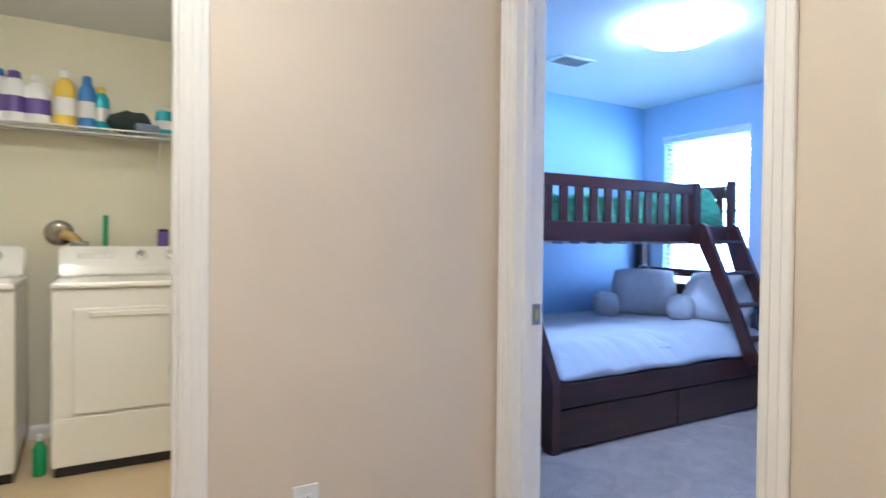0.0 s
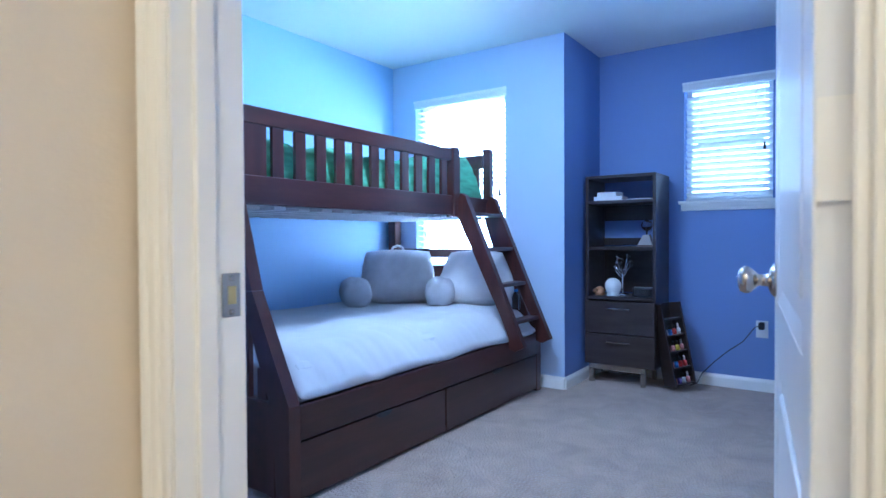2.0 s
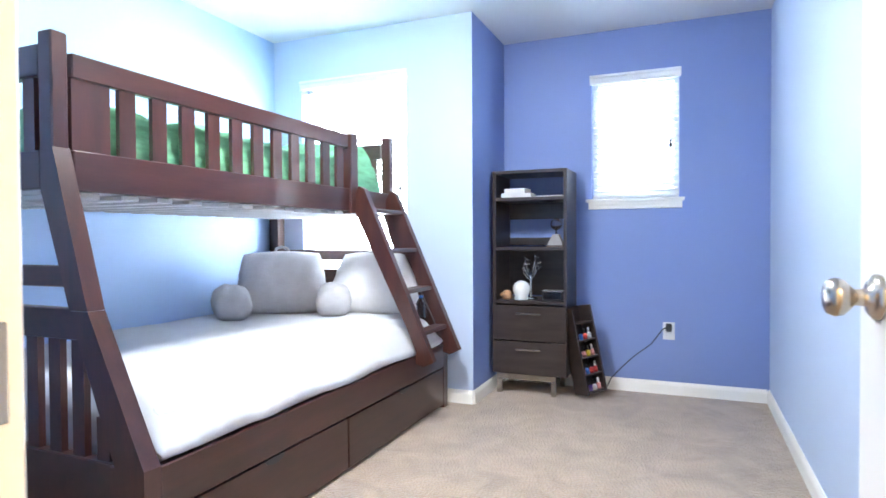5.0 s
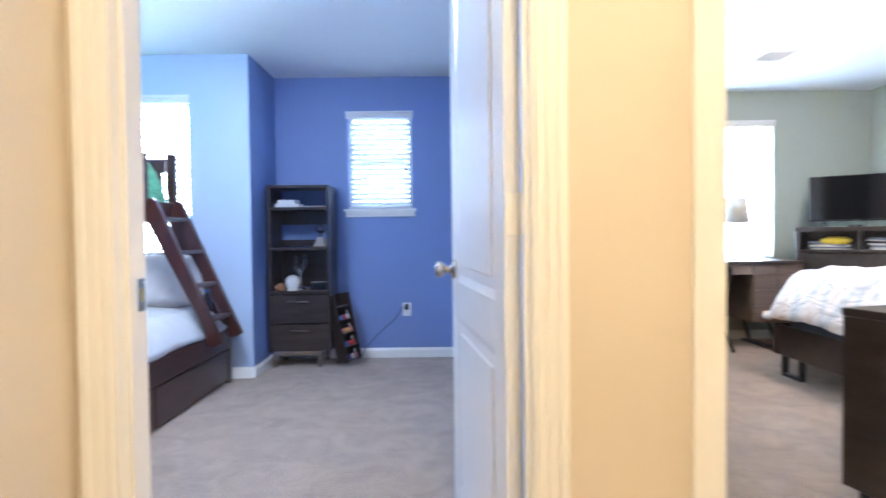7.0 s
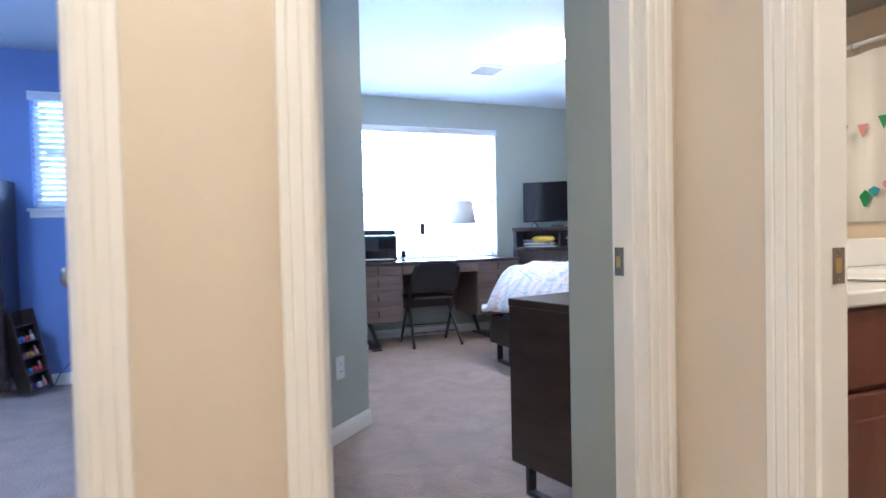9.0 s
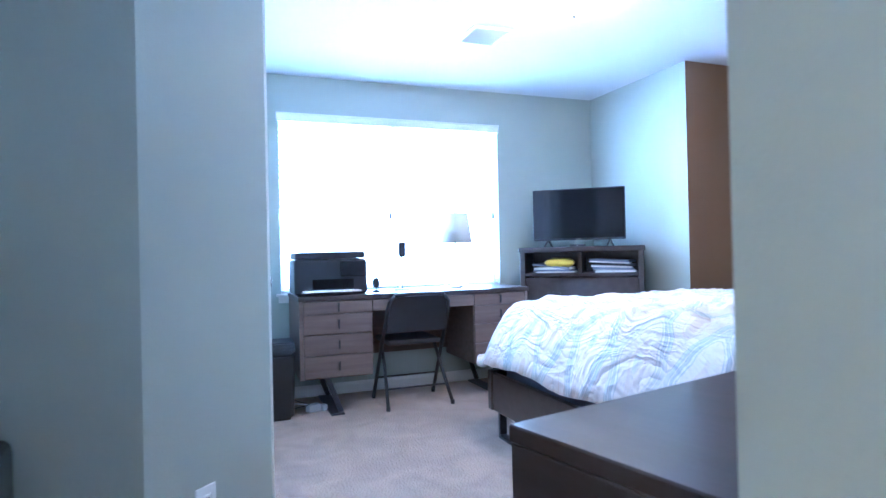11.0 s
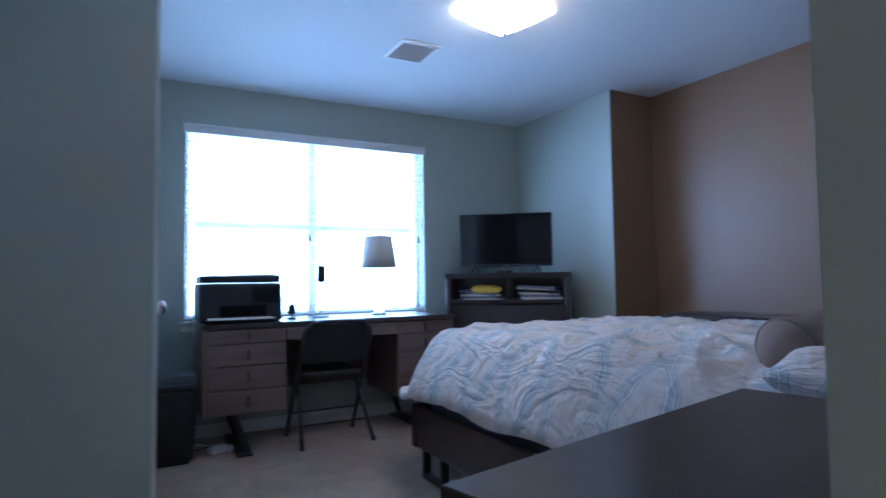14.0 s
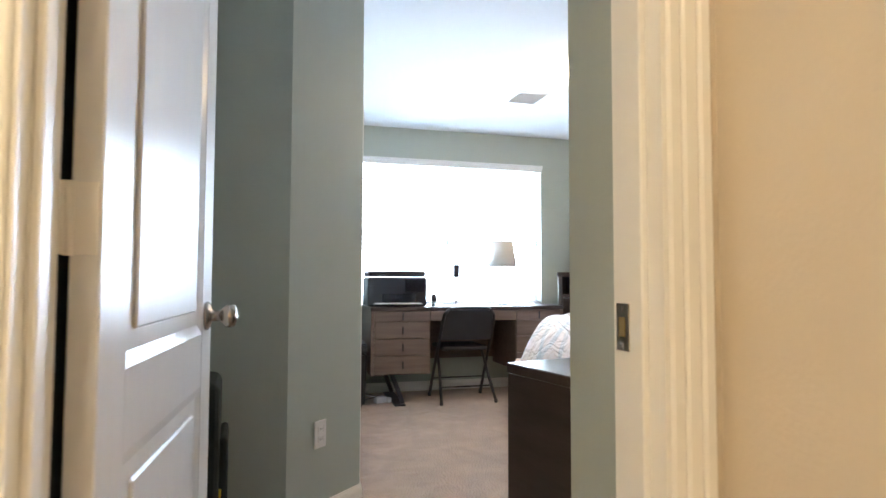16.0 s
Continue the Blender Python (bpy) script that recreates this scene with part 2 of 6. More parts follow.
M_YELLOW = surface("yellow_plastic", (0.72, 0.52, 0.05), 0.45, 0.1, 9, 60, 0.1, 0.001)
M_SHADE = surface("white_lampshade_cloth", (0.70, 0.68, 0.64), 0.9, 0.04, 8, 300, 0.3, 0.001)
M_CERAMIC = surface("white_ceramic", (0.80, 0.79, 0.76), 0.2, 0.02, 6, 60, 0.0)
M_CORAL = surface("brown_shell", (0.40, 0.20, 0.10), 0.6, 0.3, 30, 120, 0.5, 0.003)
M_BLUEB = surface("blue_bottle_plastic", (0.06, 0.20, 0.55), 0.35, 0.05, 8, 60, 0.0)
M_TEALB = surface("teal_bottle_plastic", (0.04, 0.33, 0.42), 0.35, 0.05, 8, 60, 0.0)
M_PURPLEB = surface("purple_label", (0.10, 0.06, 0.28), 0.4, 0.05, 8, 60, 0.0)
M_GREENB = surface("green_plastic", (0.03, 0.30, 0.10), 0.4, 0.08, 8, 60, 0.0)
M_DARKCLOTH = surface("dark_cloth", (0.02, 0.03, 0.03), 0.9, 0.3, 20, 160, 0.6, 0.003)
M_RED = surface("red_print", (0.62, 0.06, 0.05), 0.6, 0.05, 8, 60, 0.0)
M_PINK = surface("pink_print", (0.66, 0.26, 0.24), 0.6, 0.05, 8, 60, 0.0)
M_CURTAIN = surface("white_curtain_cloth", (0.78, 0.74, 0.66), 0.85, 0.03, 6, 200, 0.2, 0.001)
M_COMFORT = medallion_cloth("medallion_comforter_cloth")
M_BOLSTER = surface("sand_cloth", (0.304, 0.211, 0.168), 0.85, 0.08, 8, 260, 0.3, 0.001)
M_GREYCLOTH = surface("blue_grey_mattress_cloth", (0.13, 0.14, 0.20), 0.9, 0.08, 8, 260, 0.3, 0.001)
M_SLAT = slat_material("white_blind_slat")
M_GLASS = glass("window_glass")
M_CLEAR = glass("clear_glass", (0.95, 0.97, 1.0))
M_LAMPBASE = glass("thin_lamp_glass")
M_LAMPBASE.node_tree.nodes["Principled BSDF"].inputs["IOR"].default_value = 1.06
M_MIRROR = surface("mirror_silver", (0.9, 0.9, 0.9), 0.01, 0.0, 4, 50, 0.0, metal=1.0)
M_DAY = glow("bright_sky", (0.70, 0.86, 1.0), DAY)
M_DAY_SIDE = glow("bright_side_sky", (0.66, 0.86, 1.0), DAY_SIDE)
M_LAMPWARM = glow("lit_frosted_glass", (1.0, 0.74, 0.42), LAMP_WARM)
M_LAMPGLASS = glow("lit_opal_glass", (0.78, 0.90, 1.0), LAMP)
M_HALLGLASS = glow("lit_opal_glass_warm", (1.0, 0.80, 0.47), HALL_LAMP)


# ---- mesh helpers ----
def box(bm, x0, y0, z0, x1, y1, z1, bevel=0.0, seg=1, m=None, mat=0):
    """A box between two corners, with rounded edges if bevel is given."""
    vs = [bm.verts.new((x, y, z)) for z in (z0, z1) for y in (y0, y1) for x in (x0, x1)]
    fs = [bm.faces.new([vs[i] for i in q]) for q in ((0, 2, 3, 1), (4, 5, 7, 6), (0, 1, 5, 4), (2, 6, 7, 3), (0, 4, 6, 2), (1, 3, 7, 5))]
    for f in fs:
        f.material_index = mat
    if bevel:
        edges = list({e for f in fs for e in f.edges})
        out = bmesh.ops.bevel(bm, geom=edges, offset=bevel, segments=seg, affect='EDGES', profile=0.5)
        vs = list({v for f in out["faces"] for v in f.verts} | {v for f in fs if f.is_valid for v in f.verts})
    if m is not None:
        bmesh.ops.transform(bm, matrix=m, verts=[v for v in vs if v.is_valid])
    return bm


def tube(bm, pts, r, seg=10, cap=True):
    """A round bar along points; r is one radius or one for each point."""
    pts = [Vector(p) for p in pts]
    rs = r if isinstance(r, (list, tuple)) else [r] * len(pts)
    rings = []
    side = None
    for i, p in enumerate(pts):
        d = (pts[min(i + 1, len(pts) - 1)] - pts[max(i - 1, 0)]).normalized()
        if side is None:
            side = d.orthogonal().normalized()
        side = (side - d * side.dot(d)).normalized()
        up = d.cross(side)
        rings.append([bm.verts.new(p + (side * math.cos(a) + up * math.sin(a)) * rs[i]) for a in [2 * math.pi * k / seg for k in range(seg)]])
    for a, b in zip(rings, rings[1:]):
        for k in range(seg):
            bm.faces.new((a[k], a[(k + 1) % seg], b[(k + 1) % seg], b[k])).smooth = True
    if cap:
        bm.faces.new(rings[0][::-1])
        bm.faces.new(rings[-1])
    return bm


def lathe(bm, profile, seg=24, centre=(0, 0, 0), axis='z'):
    """A turned shape from (radius, height) pairs."""
    rings = []
    for r, h in profile:
        ring = []
        for k in range(seg):
            a = 2 * math.pi * k / seg
            u, v = r * math.cos(a), r * math.sin(a)
            p = {'z': (u, v, h), 'y': (v, h, u), 'x': (h, u, v)}[axis]
            ring.append(bm.verts.new(Vector(p) + Vector(centre)))
        rings.append(ring)
    for a, b in zip(rings, rings[1:]):
        for k in range(seg):
            bm.faces.new((a[k], a[(k + 1) % seg], b[(k + 1) % seg], b[k])).smooth = True
    bm.faces.new(rings[0][::-1])
    bm.faces.new(rings[-1])
    return bm


def prism(bm, poly, z0, z1, m=None):
    """A plan polygon raised from z0 to z1."""
    lo = [bm.verts.new((x, y, z0)) for x, y in poly]
    hi = [bm.verts.new((x, y, z1)) for x, y in poly]
    bm.faces.new(lo[::-1])
    bm.faces.new(hi)
    n = len(poly)
    for i in range(n):
        bm.faces.new((lo[i], lo[(i + 1) % n], hi[(i + 1) % n], hi[i]))
    if m is not None:
        bmesh.ops.transform(bm, matrix=m, verts=lo + hi)
    return bm


def sheet(bm, x0, y0, x1, y1, nx, ny, height, uv=False):
    """A grid whose height is height(x, y)."""
    grid = [[bm.verts.new((x0 + (x1 - x0) * i / nx, y0 + (y1 - y0) * j / ny, 0)) for i in range(nx + 1)] for j in range(ny + 1)]
    for row in grid:
        for v in row:
            v.co.z = height(v.co.x, v.co.y)
    lay = bm.loops.layers.uv.new("UVMap") if uv else None
    for j in range(ny):
        for i in range(nx):
            f = bm.faces.new((grid[j][i], grid[j][i + 1], grid[j + 1][i + 1], grid[j + 1][i]))
            f.smooth = True
            if uv:
                for l in f.loops:
                    l[lay].uv = (l.vert.co.x, l.vert.co.y)
    return bm


def cushion(bm, w, d, h, n=14, seed=0, puff=0.5, m=None):
    """A soft pillow shape, w by d by h, resting on z = 0, with UVs."""
    lay = bm.loops.layers.uv.verify()
    made = []
    for side in (1, -1):
        grid = []
        for j in range(n + 1):
            row = []
            for i in range(n + 1):
                u, v = 2 * i / n - 1, 2 * j / n - 1
                e = max(0.0, (1 - u ** 4) * (1 - v ** 4)) ** puff
                pinch = 1 - 0.06 * (abs(u * v)) ** 2
                z = h / 2 + side * h / 2 * e + 0.012 * noise.noise(Vector((u * 2.5 + seed, v * 2.5, side))) * e
                vert = bm.verts.new((u * w / 2 * pinch, v * d / 2 * pinch, z))
                row.append(vert)
                made.append(vert)
            grid.append(row)
        for j in range(n):
            for i in range(n):
                q = (grid[j][i], grid[j][i + 1], grid[j + 1][i + 1], grid[j + 1][i])
                f = bm.faces.new(q if side > 0 else q[::-1])
                f.smooth = True
                for l in f.loops:
                    l[lay].uv = (l.vert.co.x + seed, l.vert.co.y)
    bmesh.ops.remove_doubles(bm, verts=made, dist=0.0005)
    if m is not None:
        bmesh.ops.transform(bm, matrix=m, verts=[v for v in made if v.is_valid])
    return bm


def set_at(at, turn=0.0):
    """The matrix of a thing at its place, with its heights in the place's ratio."""
    return Matrix.Diagonal((1, 1, RISE, 1)) @ pose(*at, 0, 0, turn)


def thing(name, label, category, at=(0, 0, 0), turn=0.0, group="", kind=""):
    """An empty at a thing's base, that parents its parts."""
    ob = new(name)
    ob.matrix_basis = set_at(at, turn)
    ob.empty_display_size = 0.1
    return tagged(ob, label, category, group, kind)


def part(name, bm, material, parent=None, label=""):
    """Links a bmesh as one mesh object under a thing or a part."""
    me = bpy.data.meshes.new(name)
    bm.normal_update()
    bm.to_mesh(me)
    bm.free()
    for mm in (material if isinstance(material, (list, tuple)) else [material]):
        me.materials.append(mm)
    ob = new(name, me)
    if parent is not None:
        ob.parent = parent
    return tagged(ob, label)


def single(name, bm, material, label, category, at=(0, 0, 0), turn=0.0, group="", kind=""):
    ob = part(name, bm, material)
    ob.matrix_basis = set_at(at, turn)
    return tagged(ob, label, category, group, kind)


def B():
    return bmesh.new()


# ---- walls, floors, ceilings ----
def wall(name, x0, y0, x1, y1, mats, holes=(), label="painted plaster wall", z1=2.44):
    """A straight wall with openings. mats: paint for the faces to (-x, +x, -y, +y); holes: (from, to, bottom, top) along the wall."""
    bm = B()
    along_x = (x1 - x0) > (y1 - y0)
    a0, a1 = (x0, x1) if along_x else (y0, y1)

    def piece(p, q, lo, hi):
        lo, hi = lo * RISE, hi * RISE
        if q - p > 1e-4 and hi - lo > 1e-4:
            box(bm, *((p, y0, lo, q, y1, hi) if along_x else (x0, p, lo, x1, q, hi)))
    cur = a0
    for p, q, lo, hi in sorted(holes):
        piece(cur, p, 0, z1)
        piece(p, q, 0, lo)
        piece(p, q, hi, z1)
        cur = q
    piece(cur, a1, 0, z1)
    bm.normal_update()
    used = list(dict.fromkeys(mats))
    for f in bm.faces:
        n = f.normal
        k = (0 if n.x < -0.5 else 1) if abs(n.x) > 0.5 else (2 if n.y < 0 else 3)
        f.material_index = used.index(mats[k])
    ob = part(name, bm, used)
    return tagged(ob, label, "wall", "", "structure")


DH = 2.03  # door opening height
wall("wall_hall_east", 1.115, -0.12, 1.23, 1.06, (M_HALL, M_SAGE, M_HALL, M_SAGE), [(0.108, 0.860, 0, DH)], "beige plaster wall with a doorway")
wall("wall_hall_east_2", 1.115, 1.06, 1.23, 2.08, (M_HALL, M_PALE, M_HALL, M_PALE), [(1.190, 2.016, 0, DH)], "beige plaster wall with a doorway")
wall("wall_laundry_east", 1.115, 2.08, 1.23, 4.75, (M_LAUN, M_PALE, M_HALL, M_LAUN))
wall("wall_hall_north", -2.3, 2.08, 1.115, 2.195, (M_HALL, M_HALL, M_HALL, M_LAUN), [(-0.59, 0.178, 0, DH)], "beige plaster wall with a laundry doorway")
wall("wall_laundry_north", -1.3, 4.62, 1.115, 4.75, (M_LAUN,) * 4, label="cream plaster wall")
wall("wall_laundry_west", -1.42, 2.195, -1.3, 4.75, (M_LAUN,) * 4, label="cream plaster wall")
wall("wall_hall_west", -2.42, -0.075, -2.3, 2.195, (M_HALL,) * 4)
wall("wall_hall_south", -2.3, -0.075, 1.115, 0.04, (M_HALL, M_HALL, M_BATH, M_HALL), [(0.05, 0.829, 0, DH)], "beige plaster wall with a bathroom doorway")
wall("wall_bath_east", 1.49, -3.33, 1.605, -0.12, (M_BATH, M_SAGE, M_BATH, M_SAGE), label="tan and sage plaster wall")
wall("wall_bath_south", -0.9, -3.07, 1.49, -2.95, (M_BATH,) * 4)
wall("wall_bath_west", -1.02, -3.07, -0.9, -0.075, (M_BATH,) * 4)
wall("wall_entry_south", 1.23, -0.12, 1.605, 0.002, (M_BATH, M_SAGE, M_BATH, M_SAGE), label="sage plaster wall")
wall("wall_between_bedrooms", 1.23, 1.0, 5.2, 1.117, (M_SAGE, M_PALER, M_SAGE, M_PALER), label="pale blue plaster wall")
wall("wall_entry_east", 2.885, 0.565, 2.985, 1.0, (M_SAGE,) * 4, label="sage plaster wall")
_bm = prism(B(), [(2.885, 0.565), (3.215, 0.235), (3.215, 0.35), (2.985, 0.58), (2.985, 0.565)], 0, 2.44)
single("wall_entry_diagonal", _bm, M_SAGE, "slanting sage plaster wall", "wall", kind="structure")
wall("wall_closet", 3.215, 0.235, 5.73, 0.35, (M_SAGE,) * 4, [(3.36, 4.10, 0, DH)], "sage plaster wall with a closet doorway")
wall("wall_bedroom_window", 5.73, -2.79, 5.90, 0.35, (M_SAGE,) * 4, [(-1.845, -0.046, 0.79, 2.15)], "sage plaster wall with a wide window")
wall("wall_television", 4.57, -3.33, 5.90, -2.79, (M_BROWN, M_SAGE, M_SAGE, M_SAGE), label="sage plaster wall with a brown return")
wall("wall_brown", 1.605, -3.33, 4.57, -3.215, (M_BROWN,) * 4, label="brown painted plaster wall")
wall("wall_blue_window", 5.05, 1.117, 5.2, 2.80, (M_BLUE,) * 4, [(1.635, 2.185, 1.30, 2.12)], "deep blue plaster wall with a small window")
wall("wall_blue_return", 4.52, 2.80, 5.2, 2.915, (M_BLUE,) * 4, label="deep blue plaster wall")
wall("wall_bunk_window", 4.37, 2.80, 4.52, 4.40, (M_PALER, M_PALER, M_BLUE, M_PALER), [(3.25, 4.05, 0.80, 2.11)], "pale blue plaster wall with a window")
wall("wall_bunk_north", 1.23, 4.28, 4.37, 4.40, (M_PALE,) * 4, label="pale blue plaster wall")
wall("wall_closet_back", 3.0, 0.9, 5.9, 0.995, (M_SAGE,) * 4)

single("floor", box(B(), -2.42, -3.33, -0.08, 5.9, 4.75, 0.0), M_CARPET, "beige cut pile carpet", "carpet", kind="structure")
single("floor_laundry", box(B(), -1.3, 2.195, -0.01, 1.115, 4.62, 0.005), M_VINYL, "tan vinyl floor", "floor", kind="structure")
single("floor_bath", box(B(), -0.9, -2.95, -0.01, 1.49, -0.075, 0.005), M_TILE, "grey tile floor", "floor", kind="structure")
single("ceiling", box(B(), -2.42, -3.33, 2.44, 5.9, 4.75, 2.54), M_CEIL, "white textured ceiling", "ceiling", kind="structure")


def baseboard(x0, y0, x1, y1, inward, ends=(0, 0)):
    """A white base moulding along a wall line; inward: the direction into the room."""
    d = Vector((x1 - x0, y1 - y0, 0))
    n = Vector((*inward, 0)).normalized()
    ln = d.length
    u = d.normalized()
    prof = [(0, 0), (0.014, 0), (0.014, 0.060), (0.010, 0.072), (0.006, 0.078), (0.004, 0.085), (0, 0.085)]
    bm = B()
    rings = []
    for s in (0, ln):
        rings.append([bm.verts.new(Vector((x0, y0, 0)) + u * s + n * p + Vector((0, 0, z))) for p, z in prof])
    k = len(prof)
    for i in range(k):
        bm.faces.new((rings[0][i], rings[0][(i + 1) % k], rings[1][(i + 1) % k], rings[1][i]))
    bm.faces.new(rings[0])
    bm.faces.new(rings[1][::-1])
    bmesh.ops.recalc_face_normals(bm, faces=bm.faces)
    single("baseboard", bm, M_TRIM, "white painted base moulding", "baseboard", kind="structure")


for a in [((1.23, 1.117, 5.05, 1.117), (0, 1)), ((5.05, 1.131, 5.05, 2.786), (-1, 0)), ((4.37, 2.80, 5.05, 2.80), (0, -1)), ((4.37, 2.80, 4.37, 4.266), (-1, 0)),
          ((1.244, 4.28, 4.37, 4.28), (0, -1)), ((1.23, 2.085, 1.23, 4.28), (1, 0)), ((1.23, 1.0, 2.871, 1.0), (0, -1)), ((2.885, 0.565, 2.885, 1.0), (-1, 0)),
          ((2.885, 0.565, 3.215, 0.235), (-1, -1)), ((3.215, 0.235, 3.295, 0.235), (0, -1)), ((4.165, 0.235, 5.716, 0.235), (0, -1)), ((5.73, -2.776, 5.73, 0.235), (-1, 0)),
          ((4.57, -2.79, 5.73, -2.79), (0, 1)), ((4.57, -3.2, 4.57, -2.79), (-1, 0)), ((1.605, -3.215, 4.57, -3.215), (0, 1)), ((1.605, -3.2, 1.605, 0.002), (1, 0)),
          ((1.244, 0.002, 1.619, 0.002), (0, 1)), ((0.25, 2.08, 1.115, 2.08), (0, -1)), ((0.885, 0.04, 1.10, 0.04), (0, 1)), ((1.115, 0.91, 1.115, 1.14), (-1, 0)),
          ((-2.3, 2.08, -0.65, 2.08), (0, -1)), ((-2.3, 0.04, -0.01, 0.04), (0, 1)), ((-1.3, 4.62, 1.115, 4.62), (0, -1))]:
    baseboard(*a[0], a[1])


def door_trim(name, axis, a0, a1, w0, w1, label, rooms=(1, 1), stop=None):
    """Jamb lining, stop and casing of a doorway. axis: the way that the wall runs; a0, a1: the opening; w0, w1: the wall's faces; stop: where the stop stands across the wall."""
    root = thing(name, label, "door frame", kind="structure")

    def pc(bm, p, q, s, t, lo, hi, bev=0.0):
        if axis == 'y':
            box(bm, s, p, lo, t, q, hi, bev)
        else:
            box(bm, p, s, lo, q, t, hi, bev)
    j = 0.018
    bm = B()
    pc(bm, a0 - 0.001, a0 + j, w0 - 0.001, w1 + 0.001, 0, DH)
    part("jamb", bm, M_TRIM, root)
    bm = B()
    pc(bm, a1 - j, a1 + 0.001, w0 - 0.001, w1 + 0.001, 0, DH)
    part("jamb", bm, M_TRIM, root)
    bm = B()
    pc(bm, a0 + j, a1 - j, w0 - 0.001, w1 + 0.001, DH - j, DH + 0.001)
    part("head", bm, M_TRIM, root)
    if stop is not None:
        bm = B()
        pc(bm, a0 + j, a0 + j + 0.011, stop, stop + 0.032, 0, DH - j, 0.002)
        pc(bm, a1 - j - 0.011, a1 - j, stop, stop + 0.032, 0, DH - j, 0.002)
        pc(bm, a0 + j + 0.011, a1 - j - 0.011, stop, stop + 0.032, DH - j - 0.011, DH - j, 0.002)
        part("stop", bm, M_TRIM, root)
    c = 0.060
    for side, face, on in ((-1, w0, rooms[0]), (1, w1, rooms[1])):
        if not on:
            continue

        def step(bm, p, q, lo, hi, t):
            s0, s1 = (face - t, face) if side < 0 else (face, face + t)
            pc(bm, p, q, s0, s1, lo, hi, 0.003)
        # each casing: thick outer band, a bead and a thin inner band
        for e, sgn in ((a0 + 0.012, -1), (a1 - 0.012, 1)):
            bm = B()
            for f0, f1, t in ((0.0, 0.020, 0.009), (0.0195, 0.042, 0.0125), (0.0415, c, 0.016)):
                p, q = sorted((e + sgn * f0, e + sgn * f1))
                step(bm, p, q, 0, DH + f1 - 0.012, t)
            part("casing", bm, M_TRIM, root)
        bm = B()
        for f0, f1, t in ((0.0, 0.020, 0.009), (0.0195, 0.042, 0.0125), (0.0415, c, 0.016)):
            step(bm, a0 + 0.012 - f0, a1 - 0.012 + f0, DH - 0.012 + f0, DH - 0.012 + f1, t - 0.0005)
        part("casing", bm, M_TRIM, root)
    return root


trim_1 = door_trim("door_frame_blue_bedroom", 'y', 1.190, 2.016, 1.115, 1.23, "white painted doorway trim", stop=1.145)
trim_2 = door_trim("door_frame_sage_bedroom", 'y', 0.108, 0.860, 1.115, 1.23, "white painted doorway trim", stop=1.145)
trim_3 = door_trim("door_frame_bathroom", 'x', 0.05, 0.829, -0.075, 0.04, "white painted doorway trim", stop=-0.02)
trim_4 = door_trim("door_frame_laundry", 'x', -0.59, 0.178, 2.08, 2.195, "white painted doorway trim", stop=2.11)
trim_5 = door_trim("door_frame_closet", 'x', 3.36, 4.10, 0.235, 0.35, "white painted closet doorway trim", stop=0.285)


def strike(parent, at, normal_axis, sgn):
    """A nickel strike plate with a dark latch hole, on a jamb face."""
    x, y, z = at
    bm = B()
    d = 0.0025 * sgn
    if normal_axis == 'y':
        box(bm, x - 0.016, min(y, y + d), z - 0.034, x + 0.016, max(y, y + d), z + 0.034, 0.0008)
    else:
        box(bm, min(x, x + d), y - 0.016, z - 0.034, max(x, x + d), y + 0.016, z + 0.034, 0.0008)
    sp = part("strike_plate", bm, M_STEEL, parent, "brushed nickel strike plate")
    bm = B()
    e = 0.0032 * sgn
    if normal_axis == 'y':
        box(bm, x - 0.006, min(y, y + e), z - 0.014, x + 0.008, max(y, y + e), z + 0.014)
    else:
        box(bm, min(x, x + e), y - 0.006, z - 0.014, max(x, x + e), y + 0.008, z + 0.014)
    part("latch_hole", bm, M_BRASS, sp, "brass lined latch hole")
    for s in (-0.026, 0.026):
        bm = B()
        lathe(bm, [(0.0, 0.0), (0.0045, 0.0), (0.003, 0.0012 * sgn), (0.0, 0.0012 * sgn)], 8, (x, y + d, z + s) if normal_axis == 'y' else (x + d, y, z + s), normal_axis)
        bmesh.ops.recalc_face_normals(bm, faces=bm.faces)
        part("screw", bm, M_STEEL, sp)


strike(trim_1, (1.206, 1.998, 0.955), 'y', -1)
strike(trim_2, (1.206, 0.126, 0.975), 'y', 1)
strike(trim_3, (0.811, -0.051, 0.975), 'x', -1)


